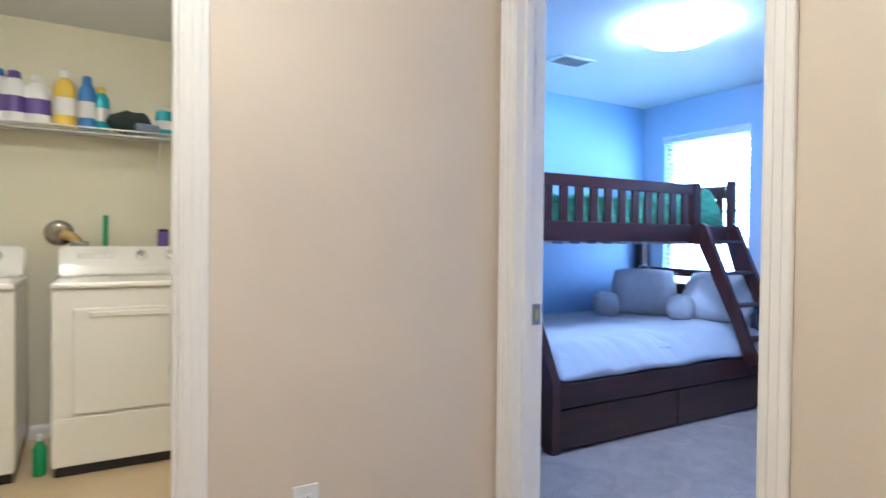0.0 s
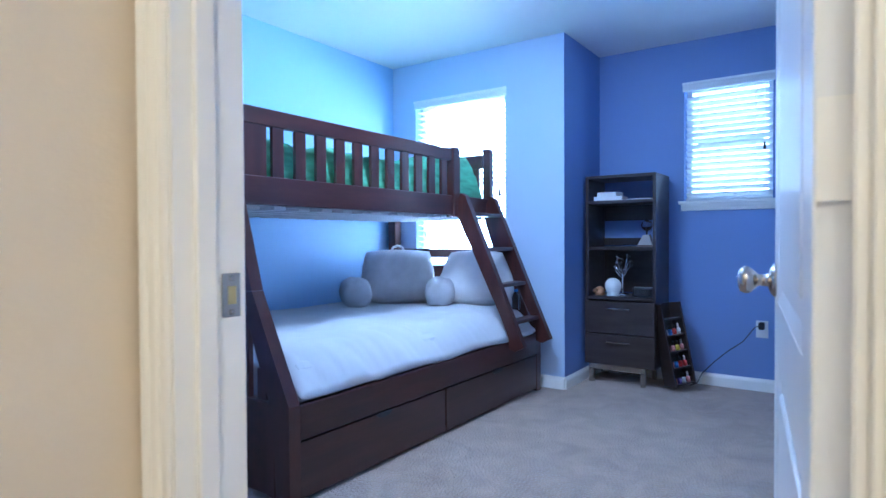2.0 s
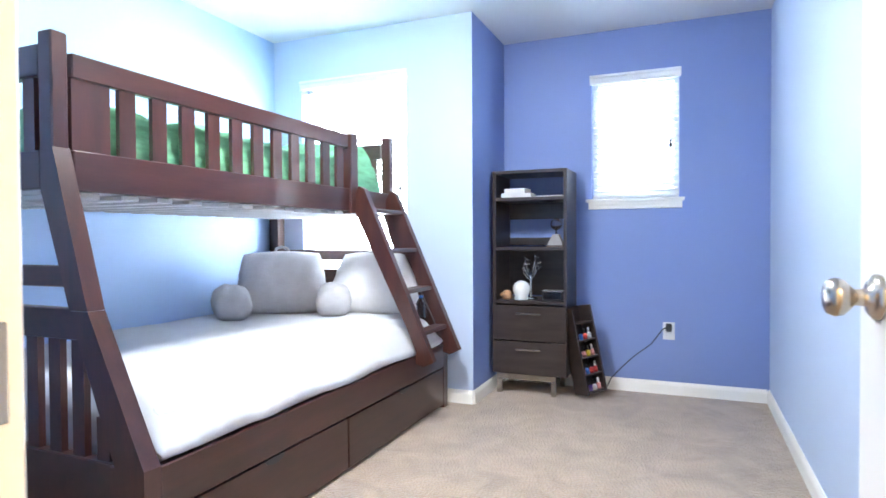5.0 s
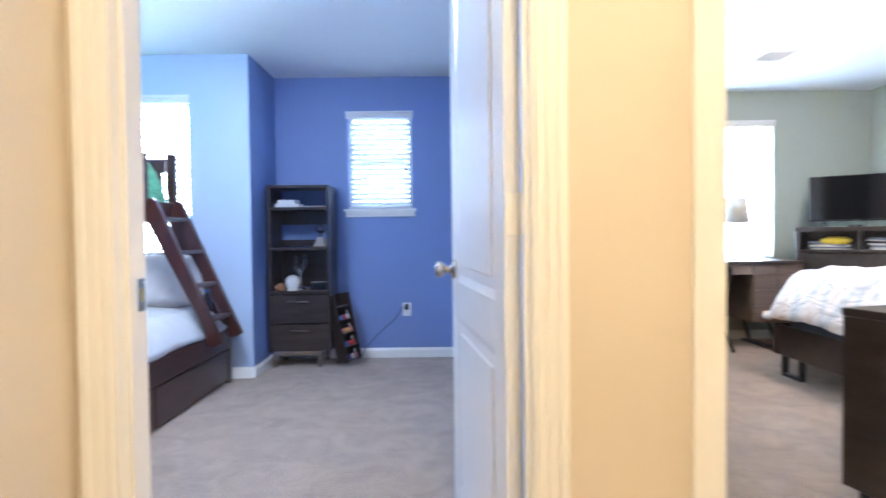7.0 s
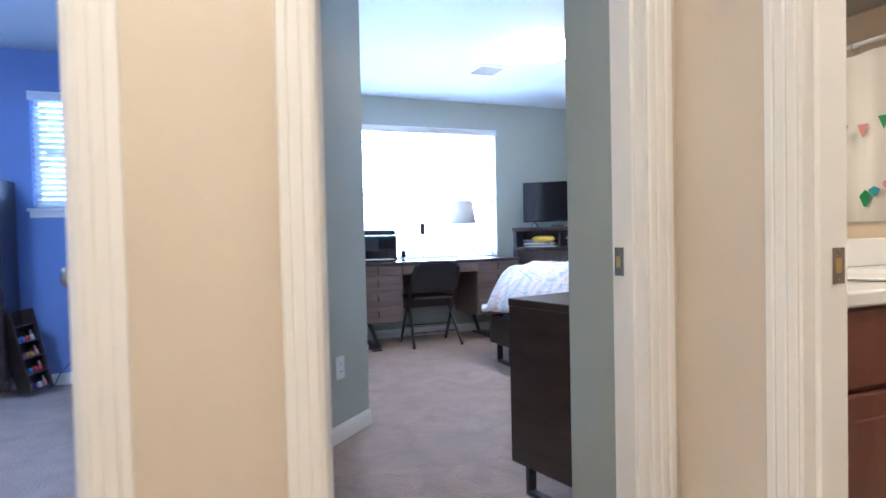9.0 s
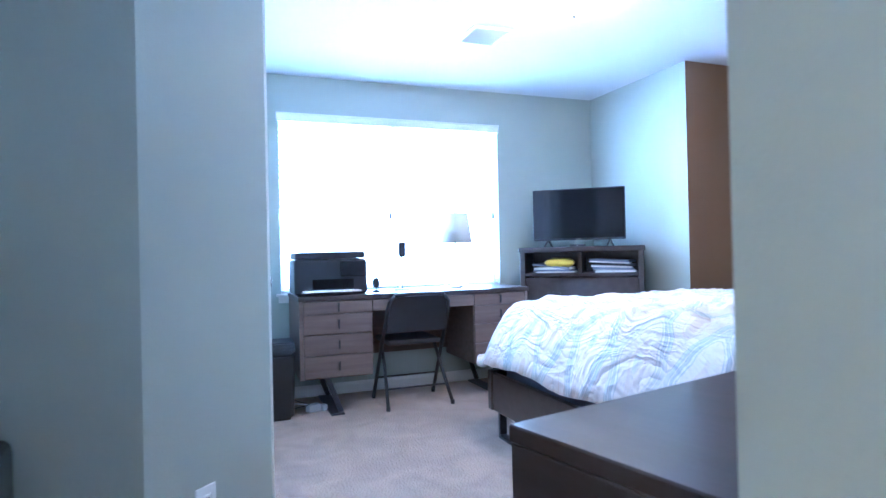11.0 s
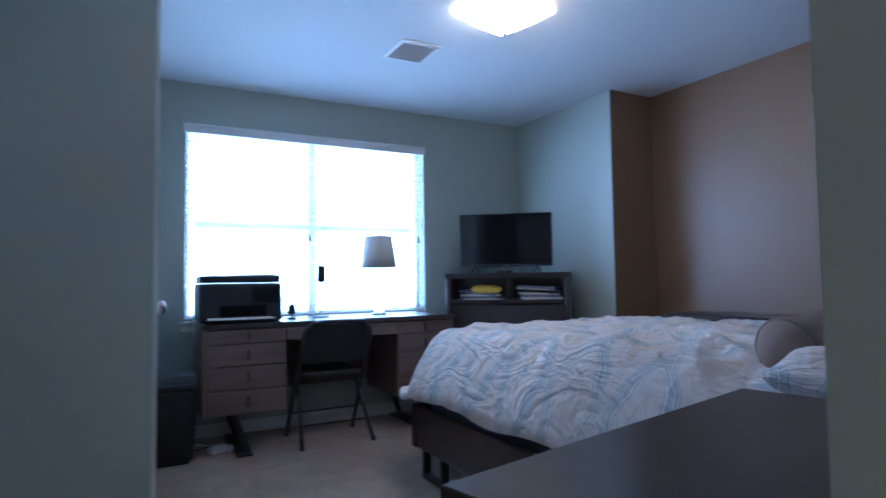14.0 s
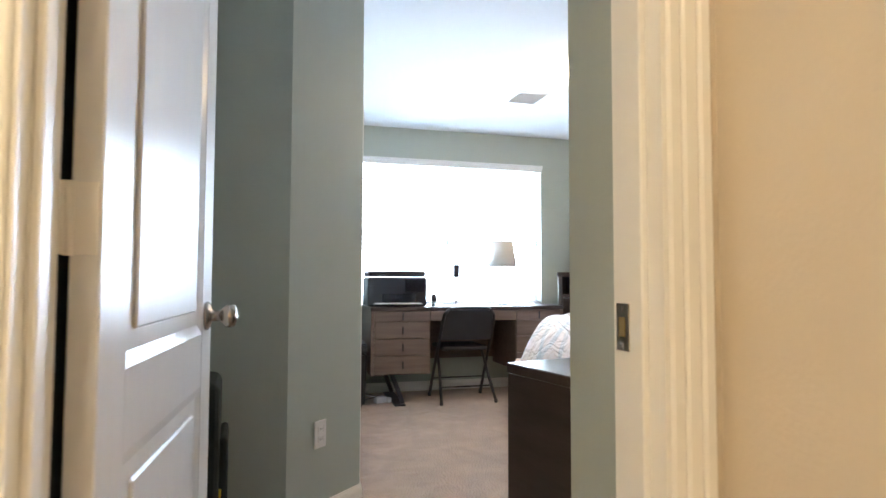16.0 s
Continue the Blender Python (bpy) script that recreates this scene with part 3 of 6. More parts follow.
def door(name, label, hinge, turn, width, knob_side=1, height=2.0, flip=1):
    """A white two-panel door. Local x runs from the hinge to the latch; flip: on which side of the leaf the thickness lies."""
    root = thing(name, label, "door", hinge, turn, kind="structure")
    T, g = 0.035, 0.008
    y0, y1 = (0, T) if flip > 0 else (-T, 0)
    s = 0.105
    rails = [(0.012, 0.22), (0.803, 0.918), (1.90, height)]
    bm = B()
    box(bm, 0.003, y0, 0.012, s, y1, height, 0.002)
    box(bm, width - s, y0, 0.012, width, y1, height, 0.002)
    for lo, hi in rails:
        box(bm, s, y0 + 0.0004, lo, width - s, y1 - 0.0004, hi)
    leaf = part("leaf", bm, M_DOOR, root)
    for lo, hi in ((0.22, 0.803), (0.918, 1.90)):
        bm = B()
        box(bm, s - 0.002, y0 + g, lo - 0.002, width - s + 0.002, y1 - g, hi + 0.002)
        # sticking and raised field
        for k, (yy, outw) in enumerate(((y0, -1), (y1, 1))):
            inn = yy - outw * g
            q = 0.022
            a = [(s, lo), (width - s, lo), (width - s, hi), (s, hi)]
            b = [(s + q, lo + q), (width - s - q, lo + q), (width - s - q, hi - q), (s + q, hi - q)]
            va = [bm.verts.new((x, yy - outw * 0.001, z)) for x, z in a]
            vb = [bm.verts.new((x, inn + outw * 0.0006, z)) for x, z in b]
            for i in range(4):
                bm.faces.new((va[i], va[(i + 1) % 4], vb[(i + 1) % 4], vb[i]))
            r = 0.05
            lo_y, hi_y = sorted((inn - outw * 0.002, inn + outw * 0.006))
            box(bm, s + r, lo_y, lo + r, width - s - r, hi_y, hi - r, 0.005)
        part("panel", bm, M_DOOR, leaf)
    for outw, yy in ((-1, y0), (1, y1)):
        prof = [(0.0, 0.0), (0.033, 0.0), (0.033, 0.004), (0.026, 0.010), (0.013, 0.014), (0.0115, 0.030), (0.018, 0.036), (0.0265, 0.045), (0.028, 0.054), (0.024, 0.063), (0.012, 0.067), (0.0, 0.068)]
        bm = B()
        lathe(bm, [(r, h * outw) for r, h in prof], 24, (width - 0.062, yy, 0.955), 'y')
        bmesh.ops.recalc_face_normals(bm, faces=bm.faces)
        part("knob", bm, M_STEEL, leaf, "brushed nickel door knob")
    bm = B()
    box(bm, width - 0.001, (y0 + y1) / 2 - 0.012, 0.925, width + 0.0015, (y0 + y1) / 2 + 0.012, 0.985, 0.0005)
    box(bm, width, (y0 + y1) / 2 - 0.006, 0.945, width + 0.010, (y0 + y1) / 2 + 0.006, 0.965, 0.002)
    part("latch", bm, M_STEEL, leaf, "nickel latch plate")
    for z in (0.25, 1.115, 1.80):
        bm = B()
        yh = y0 if flip > 0 else y1
        tube(bm, [(0.0, yh, z - 0.045), (0.0, yh, z + 0.045)], 0.006, 10)
        box(bm, -0.0015, min(yh, yh + flip * 0.032), z - 0.044, 0.0025, max(yh, yh + flip * 0.032), z + 0.044)
        box(bm, -0.012, min(yh, yh - flip * 0.030), z - 0.044, -0.0095, max(yh, yh - flip * 0.030), z + 0.044)
        part("hinge", bm, M_TRIM, root, "white painted hinge")
    return root


door("door_1", "open white two-panel door with a nickel knob", (1.245, 1.212, 0), 7.2, 0.79, flip=1)
door("door_2", "open white two-panel door with a nickel knob", (1.25, 0.838, 0), -3.9, 0.715, flip=-1)
door("door_3", "ajar white closet door with a nickel knob", (3.382, 0.276, 0), -4.5, 0.70, flip=1)


# ---- windows and blinds ----
def window(name, x, t, y0, y1, z0, z1, label, split_y=0, meeting=True, sill_out=0.03):
    """A white vinyl window in a wall that faces -x; x: the room face, t: the wall's thickness."""
    root = thing(name, label, "window", (x, (y0 + y1) / 2, z0), kind="structure")
    w, h = y1 - y0, z1 - z0
    f = 0.035
    X0, X1 = t - 0.06, t - 0.015
    bm = B()
    for a, b, lo, hi in ((-w / 2, -w / 2 + f, 0, h), (w / 2 - f, w / 2, 0, h), (-w / 2 + f, w / 2 - f, 0, f), (-w / 2 + f, w / 2 - f, h - f, h)):
        box(bm, X0, a, lo, X1, b, hi, 0.003)
    part("window_frame", bm, M_WHITE, root)
    n = split_y + 1
    step = (w - 2 * f) / n
    for k in range(1, n):
        bm = B()
        yy = -w / 2 + f + k * step
        box(bm, X0 + 0.002, yy - 0.03, f, X1 - 0.002, yy + 0.03, h - f, 0.003)
        part("mullion", bm, M_WHITE, root)
    for k in range(n):
        a, b = -w / 2 + f + k * step, -w / 2 + f + (k + 1) * step
        if meeting:
            bm = B()
            box(bm, X0 + 0.004, a + 0.03, h * 0.5 - 0.02, X1 - 0.004, b - 0.03, h * 0.5 + 0.02, 0.003)
            part("meeting_rail", bm, M_WHITE, root)
        pane = part("pane", box(B(), X0 + 0.02, a, f, X0 + 0.024, b, h - f), M_GLASS, root, "clear glass pane")
        pane.visible_shadow = False
    bm = B()
    box(bm, -sill_out, -w / 2 - 0.035, -0.022, t - 0.06, w / 2 + 0.035, 0.0, 0.004, 2)
    part("window_sill", bm, M_TRIM, root)
    bm = B()
    prof = [(0, -0.022), (-0.020, -0.022), (-0.018, -0.036), (-0.012, -0.050), (-0.010, -0.066), (0, -0.070)]
    ra = [bm.verts.new((p, -w / 2 - 0.02, z)) for p, z in prof]
    rb = [bm.verts.new((p, w / 2 + 0.02, z)) for p, z in prof]
    for i in range(len(prof)):
        j = (i + 1) % len(prof)
        bm.faces.new((ra[i], ra[j], rb[j], rb[i]))
    bm.faces.new(ra[::-1])
    bm.faces.new(rb)
    bmesh.ops.recalc_face_normals(bm, faces=bm.faces)
    part("apron", bm, M_TRIM, root)
    return root


def blind(x, y0, y1, z0, z1, tilt, label, low=0.0, wand=1):
    """A faux-wood blind hung in a window opening; low: how high its bottom rail hangs over the sill."""
    root = thing("window_blind", label, "blind", (x, (y0 + y1) / 2, z0))
    w, h = y1 - y0, z1 - z0
    bm = B()
    prof = [(-0.030, h), (-0.030, h - 0.014), (-0.022, h - 0.022), (-0.016, h - 0.05), (-0.020, h - 0.062), (-0.006, h - 0.064), (-0.006, h)]
    ra = [bm.verts.new((p, -w / 2 - 0.012, z)) for p, z in prof]
    rb = [bm.verts.new((p, w / 2 + 0.012, z)) for p, z in prof]
    for i in range(len(prof)):
        j = (i + 1) % len(prof)
        bm.faces.new((ra[i], ra[j], rb[j], rb[i]))
    bm.faces.new(ra[::-1])
    bm.faces.new(rb)
    bmesh.ops.recalc_face_normals(bm, faces=bm.faces)
    part("valance", bm, M_WHITE, root)
    pitch = 0.043
    n = int((h - 0.075 - low) / pitch)
    bm = box(B(), -0.025, -w / 2 + 0.006, -0.0014, 0.025, w / 2 - 0.006, 0.0014)
    first = None
    for k in range(n):
        z = low + 0.045 + k * pitch
        if first is None:
            first = part("slat", bm, M_SLAT, root)
            ob = first
        else:
            ob = new("slat", first.data)
            ob.parent = root
        ob.matrix_basis = pose(0.032, 0, z, 0, tilt + random.uniform(-1.5, 1.5), 0)
    part("bottom_rail", box(B(), 0.008, -w / 2 + 0.006, low + 0.004, 0.056, w / 2 - 0.006, low + 0.022, 0.004), M_WHITE, root)
    for yy in (-w * 0.32, w * 0.32):
        part("ladder_cord", tube(B(), [(0.006, yy, low + 0.02), (0.006, yy, h - 0.05)], 0.0016, 6), M_WHITE, root)
    if wand:
        yy = -w / 2 + 0.05
        part("tilt_cord", tube(B(), [(-0.004, yy, h - 0.05), (-0.006, yy, h * 0.45)], 0.0014, 6), M_WHITE, root)
        part("tassel", lathe(B(), [(0.001, 0.05), (0.007, 0.045), (0.010, 0.012), (0.008, 0.0), (0.0, 0.0)], 10, (-0.006, yy, h * 0.45 - 0.05)), M_BLACK, root, "dark tassel")
    return root


window("window_1", 4.37, 0.15, 3.25, 4.05, 0.80, 2.11, "white vinyl window with a blind and bright daylight")
window("window_2", 5.05, 0.15, 1.635, 2.185, 1.30, 2.12, "small white vinyl window with a sill and bright daylight")
window("window_3", 5.73, 0.17, -1.845, -0.046, 0.79, 2.15, "wide white vinyl window with bright daylight", split_y=1)
blind(4.385, 3.25, 4.05, 0.80, 2.14, 12, "white slatted blind, slats open")
blind(5.065, 1.635, 2.185, 1.30, 2.145, 30, "white slatted blind, slats open")
blind(5.745, -0.945, -0.046, 0.79, 2.155, 4, "white slatted blind, slats open")
blind(5.745, -1.845, -0.947, 0.79, 2.155, 4, "white slatted blind, slats open", wand=1)
# bright sky outside the windows
for (x, y0, y1, z0, z1) in ((4.80, 2.93, 4.9, 0.0, 3.0), (5.5, 0.9, 2.9, 0.5, 3.0), (6.3, -3.2, 1.2, -0.2, 3.2)):
    bm = B()
    bm.faces.new([bm.verts.new(p) for p in ((x, y0, z0), (x, y0, z1), (x, y1, z1), (x, y1, z0))])
    single("backdrop", bm, M_DAY_SIDE if x == 5.5 else M_DAY, "overexposed bright daylight sky", "sky", kind="structure")


# ---- lamps and ceiling fittings ----
def dome_light(name, label, at, r, material, drop=0.11, finial=True):
    root = thing(name, label, "ceiling light", at)
    part("base", lathe(B(), [(0.0, 0.0), (r * 0.62, 0.0), (r * 0.64, -0.02), (r * 0.55, -0.035), (0.0, -0.035)], 32), M_STEEL, root, "brushed nickel base")
    prof = [(r, -0.03), (r * 0.99, -0.04)]
    for k in range(1, 9):
        a = k / 8 * math.pi / 2
        prof.append((r * math.cos(a) * 0.985 + 0.002, -0.04 - (drop - 0.04) * math.sin(a)))
    prof.append((0.0, -drop))
    bm = lathe(B(), [(0.0, -0.03)] + prof, 36)
    bmesh.ops.recalc_face_normals(bm, faces=bm.faces)
    part("shade", bm, material, root, "lit opal glass bowl")
    if finial:
        part("finial", lathe(B(), [(0.0, -drop - 0.028), (0.006, -drop - 0.024), (0.010, -drop - 0.014), (0.006, -drop - 0.004), (0.012, -drop + 0.002), (0.0, -drop + 0.002)], 14), M_STEEL, root, "nickel finial")
    return root


dome_light("ceiling_light", "lit flush ceiling light with an opal glass bowl", (2.84, 2.74, 2.44), 0.22, M_LAMPGLASS)


def square_light(label, at, w, turn, drop=0.12):
    """A flush light with a square bent-glass shade held by a finial."""
    root = thing("ceiling_light", label, "ceiling light", at, turn)
    part("base", box(B(), -w * 0.3, -w * 0.3, -0.03, w * 0.3, w * 0.3, 0.0, 0.004), M_STEEL, root, "brushed nickel base")
    bm = sheet(B(), -w / 2, -w / 2, w / 2, w / 2, 16, 16, lambda x, y: -drop + 0.085 * (max(abs(x), abs(y)) / (w / 2)) ** 1.3 + 0.02 * (abs(x) * abs(y)) / (w / 2) ** 2)
    ob = part("shade", bm, M_LAMPWARM, root, "lit square frosted glass shade")
    so = ob.modifiers.new("thick", 'SOLIDIFY')
    so.thickness = 0.006
    part("finial", lathe(B(), [(0.0, -drop - 0.022), (0.006, -drop - 0.02), (0.010, -drop - 0.010), (0.006, -drop - 0.002), (0.012, -drop + 0.006), (0.0, -drop + 0.006)], 14), M_STEEL, root, "nickel finial")


square_light("lit flush ceiling light with a square frosted glass shade", (3.85, -1.37, 2.44), 0.36, 20)
dome_light("ceiling_light", "lit warm hall ceiling light with a glass bowl", (0.0, 1.15, 2.44), 0.17, M_HALLGLASS)
dome_light("ceiling_light", "lit warm laundry ceiling light with a glass bowl", (-0.25, 3.0, 2.44), 0.15, M_HALLGLASS)
dome_light("ceiling_light", "lit warm bathroom ceiling light with a glass bowl", (0.35, -1.0, 2.44), 0.15, M_HALLGLASS)


def ceiling_vent(at, w, d, turn, label):
    root = thing("ceiling_vent", label, "vent", at, turn)
    bm = B()
    f = 0.028
    for a in ((-w / 2, -d / 2, w / 2, -d / 2 + f), (-w / 2, d / 2 - f, w / 2, d / 2), (-w / 2, -d / 2 + f, -w / 2 + f, d / 2 - f), (w / 2 - f, -d / 2 + f, w / 2, d / 2 - f)):
        box(bm, a[0], a[1], -0.010, a[2], a[3], 0.0, 0.003)
    part("grille_frame", bm, M_WHITE, root)
    part("backing", box(B(), -w / 2 + f, -d / 2 + f, -0.003, w / 2 - f, d / 2 - f, -0.0005), surface("grey_duct", (0.42, 0.43, 0.45), 0.7), root, "grey duct opening")
    n = 9
    first = None
    for k in range(n):
        y = -d / 2 + f + (d - 2 * f) * (k + 0.5) / n
        if first is None:
            first = part("slat", box(B(), -w / 2 + f, -0.006, -0.0008, w / 2 - f, 0.006, 0.0008), M_WHITE, root)
            ob = first
        else:
            ob = new("slat", first.data)
            ob.parent = root
        ob.matrix_basis = pose(0, y, -0.007, 38, 0, 0)


ceiling_vent((2.77, 3.55, 2.44), 0.30, 0.20, 0, "white metal ceiling vent with slats")
ceiling_vent((4.56, -1.19, 2.44), 0.27, 0.30, 90, "white metal ceiling vent with slats")


def outlet(at, face, label, rocker=False, plug=False):
    """A wall plate. face: degrees by which its front turns from -y."""
    root = thing("wall_outlet", label, "outlet", at, face)
    part("cover_plate", box(B(), -0.036, -0.006, -0.058, 0.036, 0.0, 0.058, 0.003, 2), M_WHITE, root)
    if not plug:
        for z in (-0.02, 0.02):
            so = part("socket", box(B(), -0.017, -0.0085, z - 0.014, 0.017, -0.005, z + 0.014, 0.003), M_WHITE, root)
            for x in (-0.006, 0.006):
                part("slot", box(B(), x - 0.001, -0.0092, z - 0.004, x + 0.001, -0.008, z + 0.006), M_BLACK, so)
    else:
        part("socket", box(B(), -0.017, -0.0085, -0.034, 0.017, -0.005, -0.006, 0.003), M_WHITE, root)
        part("plug", box(B(), -0.018, -0.045, 0.0, 0.018, -0.006, 0.05, 0.006, 2), M_BLACK, root, "black power adapter")
    return root


OUT1 = outlet((5.05, 1.694, 0.42), -90, "white wall outlet with a black adapter", plug=True)
outlet((3.02, 0.43, 0.375), -45, "white wall outlet on a sage wall")
outlet((0.475, 2.08, 0.46), 0, "white wall outlet on a beige wall")


# ---- blue bedroom ----
def bar(bm, p, q, w, t, up=(0, 0, 1), bevel=0.003):
    """A squared bar from p to q; w: width across up, t: thickness along up."""
    p, q = Vector(p), Vector(q)
    d = (q - p).normalized()
    s = d.cross(Vector(up)).normalized()
    u = s.cross(d)
    m = Matrix((s, d, u)).transposed().to_4x4()
    m.translation = p
    return box(bm, -w / 2, 0, -t / 2, w / 2, (q - p).length, t / 2, bevel, 1, m)


BUNK = Matrix.Translation((2.12, 2.96, 0)) @ Matrix.Rotation(radians(-0.4), 4, 'Z') @ Matrix.Translation((-2.12, -2.96, 0)) @ Matrix.Diagonal((1, 1, 0.984, 1))


def on_bunk(ob):
    """Sets a thing of the bunk bed at the bed's own slight turn and height."""
    ob.matrix_basis = BUNK @ ob.matrix_basis
    return ob



def bunk_bed():
    root = on_bunk(thing("bunk_bed", "dark cherry wooden twin-over-full bunk bed with drawers", "bunk bed"))
    X0, X1 = 2.13, 4.31
    YF, YB, YU = 2.955, 4.255, 3.32   # lower front, back, upper front
    pw = 0.075

    def add(name, bm, mat=M_CHERRY, parent=root, label=""):
        return part(name, bm, mat, parent, label)
    # posts
    for x in (X0, X1 - pw):
        add("post", box(B(), x, YB - pw, 0, x + pw, YB, 1.64, 0.004), M_CHERRY_UP)
        # lower front post, slanting post, upper front post
        zt = 0.845
        add("post", prism(B(), [(YF, 0.0), (YF + 0.08, 0.0), (YF + 0.10, 0.36), (YF + 0.295, zt), (YF + 0.215, zt), (YF, 0.40)], 0, 0.055,
                          Matrix(((0, 0, 1, x + 0.0025), (1, 0, 0, 0), (0, 1, 0, 0), (0, 0, 0, 1)))), M_CHERRY_UP)
        add("slanting_post", prism(B(), [(YF + 0.216, zt + 0.002), (YF + 0.294, zt + 0.002), (YU + 0.045, 1.21), (YU + 0.045, 1.345), (YU - 0.008, 1.345)], 0, 0.055,
                                   Matrix(((0, 0, 1, x + 0.0025), (1, 0, 0, 0), (0, 1, 0, 0), (0, 0, 0, 1)))), M_CHERRY_UP)
        add("post", box(B(), x + 0.008, YU, 1.20, x + 0.062, YU + 0.06, 1.705, 0.005), M_CHERRY_UP)
        # upper end panel
        add("end_rail", box(B(), x + 0.015, YU + 0.07, 1.57, x + 0.05, YB - pw, 1.67, 0.003), M_CHERRY)
        add("end_rail", box(B(), x + 0.015, YU + 0.07, 1.22, x + 0.05, YB - pw, 1.34, 0.003), M_CHERRY)
        n = 7
        for k in range(n):
            y = YU + 0.07 + (YB - pw - YU - 0.07) * (k + 0.5) / n
            add("end_slat", box(B(), x + 0.022, y - 0.026, 1.34, x + 0.043, y + 0.026, 1.57), M_CHERRY_UP)
        # lower end panel with two rails and slats
        add("end_rail", box(B(), x + 0.015, YF + 0.315, 0.915, x + 0.05, YB - pw, 0.98, 0.003), M_CHERRY)
        add("end_rail", box(B(), x + 0.015, YF + 0.28, 0.755, x + 0.05, YB - pw, 0.85, 0.003), M_CHERRY)
        for k in range(10):
            y = YF + 0.155 + (YB - pw - YF - 0.19) * (k + 0.3) / 10
            top = min(0.755, 0.40 + (y - 0.03 - YF - 0.10) * 2.3)
            add("end_slat", box(B(), x + 0.022, y - 0.026, 0.40, x + 0.043, y + 0.026, top), M_CHERRY_UP)
        add("end_panel", box(B(), x + 0.012, YF + 0.07, 0.02, x + 0.05, YB - pw, 0.40, 0.003), M_CHERRY)
        for yy in (YF + 0.09, (YF + YB) / 2, YB - pw - 0.05):
            add("panel_stile", box(B(), x + 0.004, yy, 0.02, x + 0.058, yy + 0.05, 0.398, 0.003), M_CHERRY_UP)
    # upper bunk: side rails, guard rails, slat bed
    for y in (YU, YB - 0.045):
        add("side_rail", box(B(), X0 + pw, y, 1.215, X1 - pw, y + 0.035, 1.344, 0.004))
    GX = 3.775
    add("guard_post", box(B(), GX, YU - 0.012, 1.20, GX + 0.075, YU + 0.055, 1.66, 0.005), M_CHERRY_UP)
    add("guard_rail", box(B(), X0 + pw, YU + 0.002, 1.572, GX, YU + 0.034, 1.65, 0.004))
    n = 12
    for k in range(n):
        w = 0.13 if k == 0 else 0.062
        x = X0 + pw + 0.065 + (GX - X0 - pw - 0.065) * (k) / (n - 0.4)
        add("guard_slat", box(B(), x - w / 2, YU + 0.008, 1.344, x + w / 2, YU + 0.026, 1.572), M_CHERRY_UP)
    for k in range(14):
        x = X0 + 0.12 + (X1 - X0 - 0.3) * k / 13
        add("bed_slat", box(B(), x, YU + 0.035, 1.195, x + 0.068, YB - 0.045, 1.213, 0.003), M_SHEET, root, "pale bed slat")
    # lower bed: rails, drawers
    add("side_rail", box(B(), X0 + 0.058, YF, 0.255, X1 - 0.07, YF + 0.035, 0.398, 0.004))
    add("side_rail", box(B(), X0 + 0.07, YB - 0.06, 0.285, X1 - 0.07, YB - 0.03, 0.415, 0.004))
    add("base", box(B(), X0 + 0.07, YF + 0.03, 0.02, X1 - 0.07, YB - 0.062, 0.25))
    for a, b in ((X0 + 0.060, 3.170), (3.180, X1 - 0.072)):
        dr = add("drawer", box(B(), a, YF + 0.004, 0.018, b, YF + 0.030, 0.248, 0.003))
        c = (a + b) / 2
        # solid black half-round, painted shade of a finger cut-out
        bm = B()
        prism(bm, [(c + 0.055 * math.cos(t), 0.252 - 0.026 * math.sin(t)) for t in [math.pi * i / 12 for i in range(13)]], 0, 0.008,
              Matrix(((1, 0, 0, 0), (0, 0, 1, YF - 0.0015), (0, 1, 0, 0), (0, 0, 0, 1))))
        bmesh.ops.recalc_face_normals(bm, faces=bm.faces)
        part("finger_pull_shade", bm, M_BLACK, dr, "black half-round drawn for the shade in a finger cut-out")
    # ladder
    L0, L1 = 3.845, 4.215
    top, foot = Vector((0, YU - 0.035, 1.36)), Vector((0, YF - 0.085, 0.345))
    for x in (L0, L1):
        bm = prism(B(), [(top.y - 0.03, top.z - 0.02), (top.y + 0.005, top.z), (top.y + 0.055, top.z - 0.10), (YF + 0.045, 0.56), (YF - 0.012, 0.425), (YF - 0.012, 0.36),
                         (foot.y + 0.03, foot.z), (foot.y - 0.03, foot.z + 0.03)], -0.022, 0.022,
                   Matrix(((0, 0, 1, x), (1, 0, 0, 0), (0, 1, 0, 0), (0, 0, 0, 1))))
        bmesh.ops.recalc_face_normals(bm, faces=bm.faces)
        add("ladder_rail", bm, M_CHERRY_UP)
    for k in range(4):
        f = 0.14 + 0.23 * k
        c = top.lerp(foot, f) + Vector((0, 0.012, 0))
        add("ladder_rung", box(B(), L0 + 0.022, c.y - 0.035, c.z - 0.012, L1 - 0.022, c.y + 0.045, c.z + 0.012, 0.004))
    return root


bunk_bed()

on_bunk(single("mattress", box(B(), 2.21, 3.36, 1.214, 4.22, 4.20, 1.36, 0.03, 3), M_SHEET, "twin mattress on the upper bunk", "mattress"))


def wavy(x, y, s, a):
    return a * noise.noise(Vector((x * s, y * s, 0.3))) + 0.5 * a * noise.noise(Vector((x * s * 2.7, y * s * 2.7, 4.1)))


def green_h(x, y):
    e = min(x - 2.205, 4.225 - x, y - 3.355, 4.205 - y)
    k = min(1.0, max(0.0, e / 0.09))
    return 1.335 + 0.19 * math.sin(k * math.pi / 2) + k * wavy(x, y, 6.0, 0.035) + (0.11 * k if x > 3.75 else 0.0) * min(1, (x - 3.75) / 0.15 if x > 3.75 else 0)


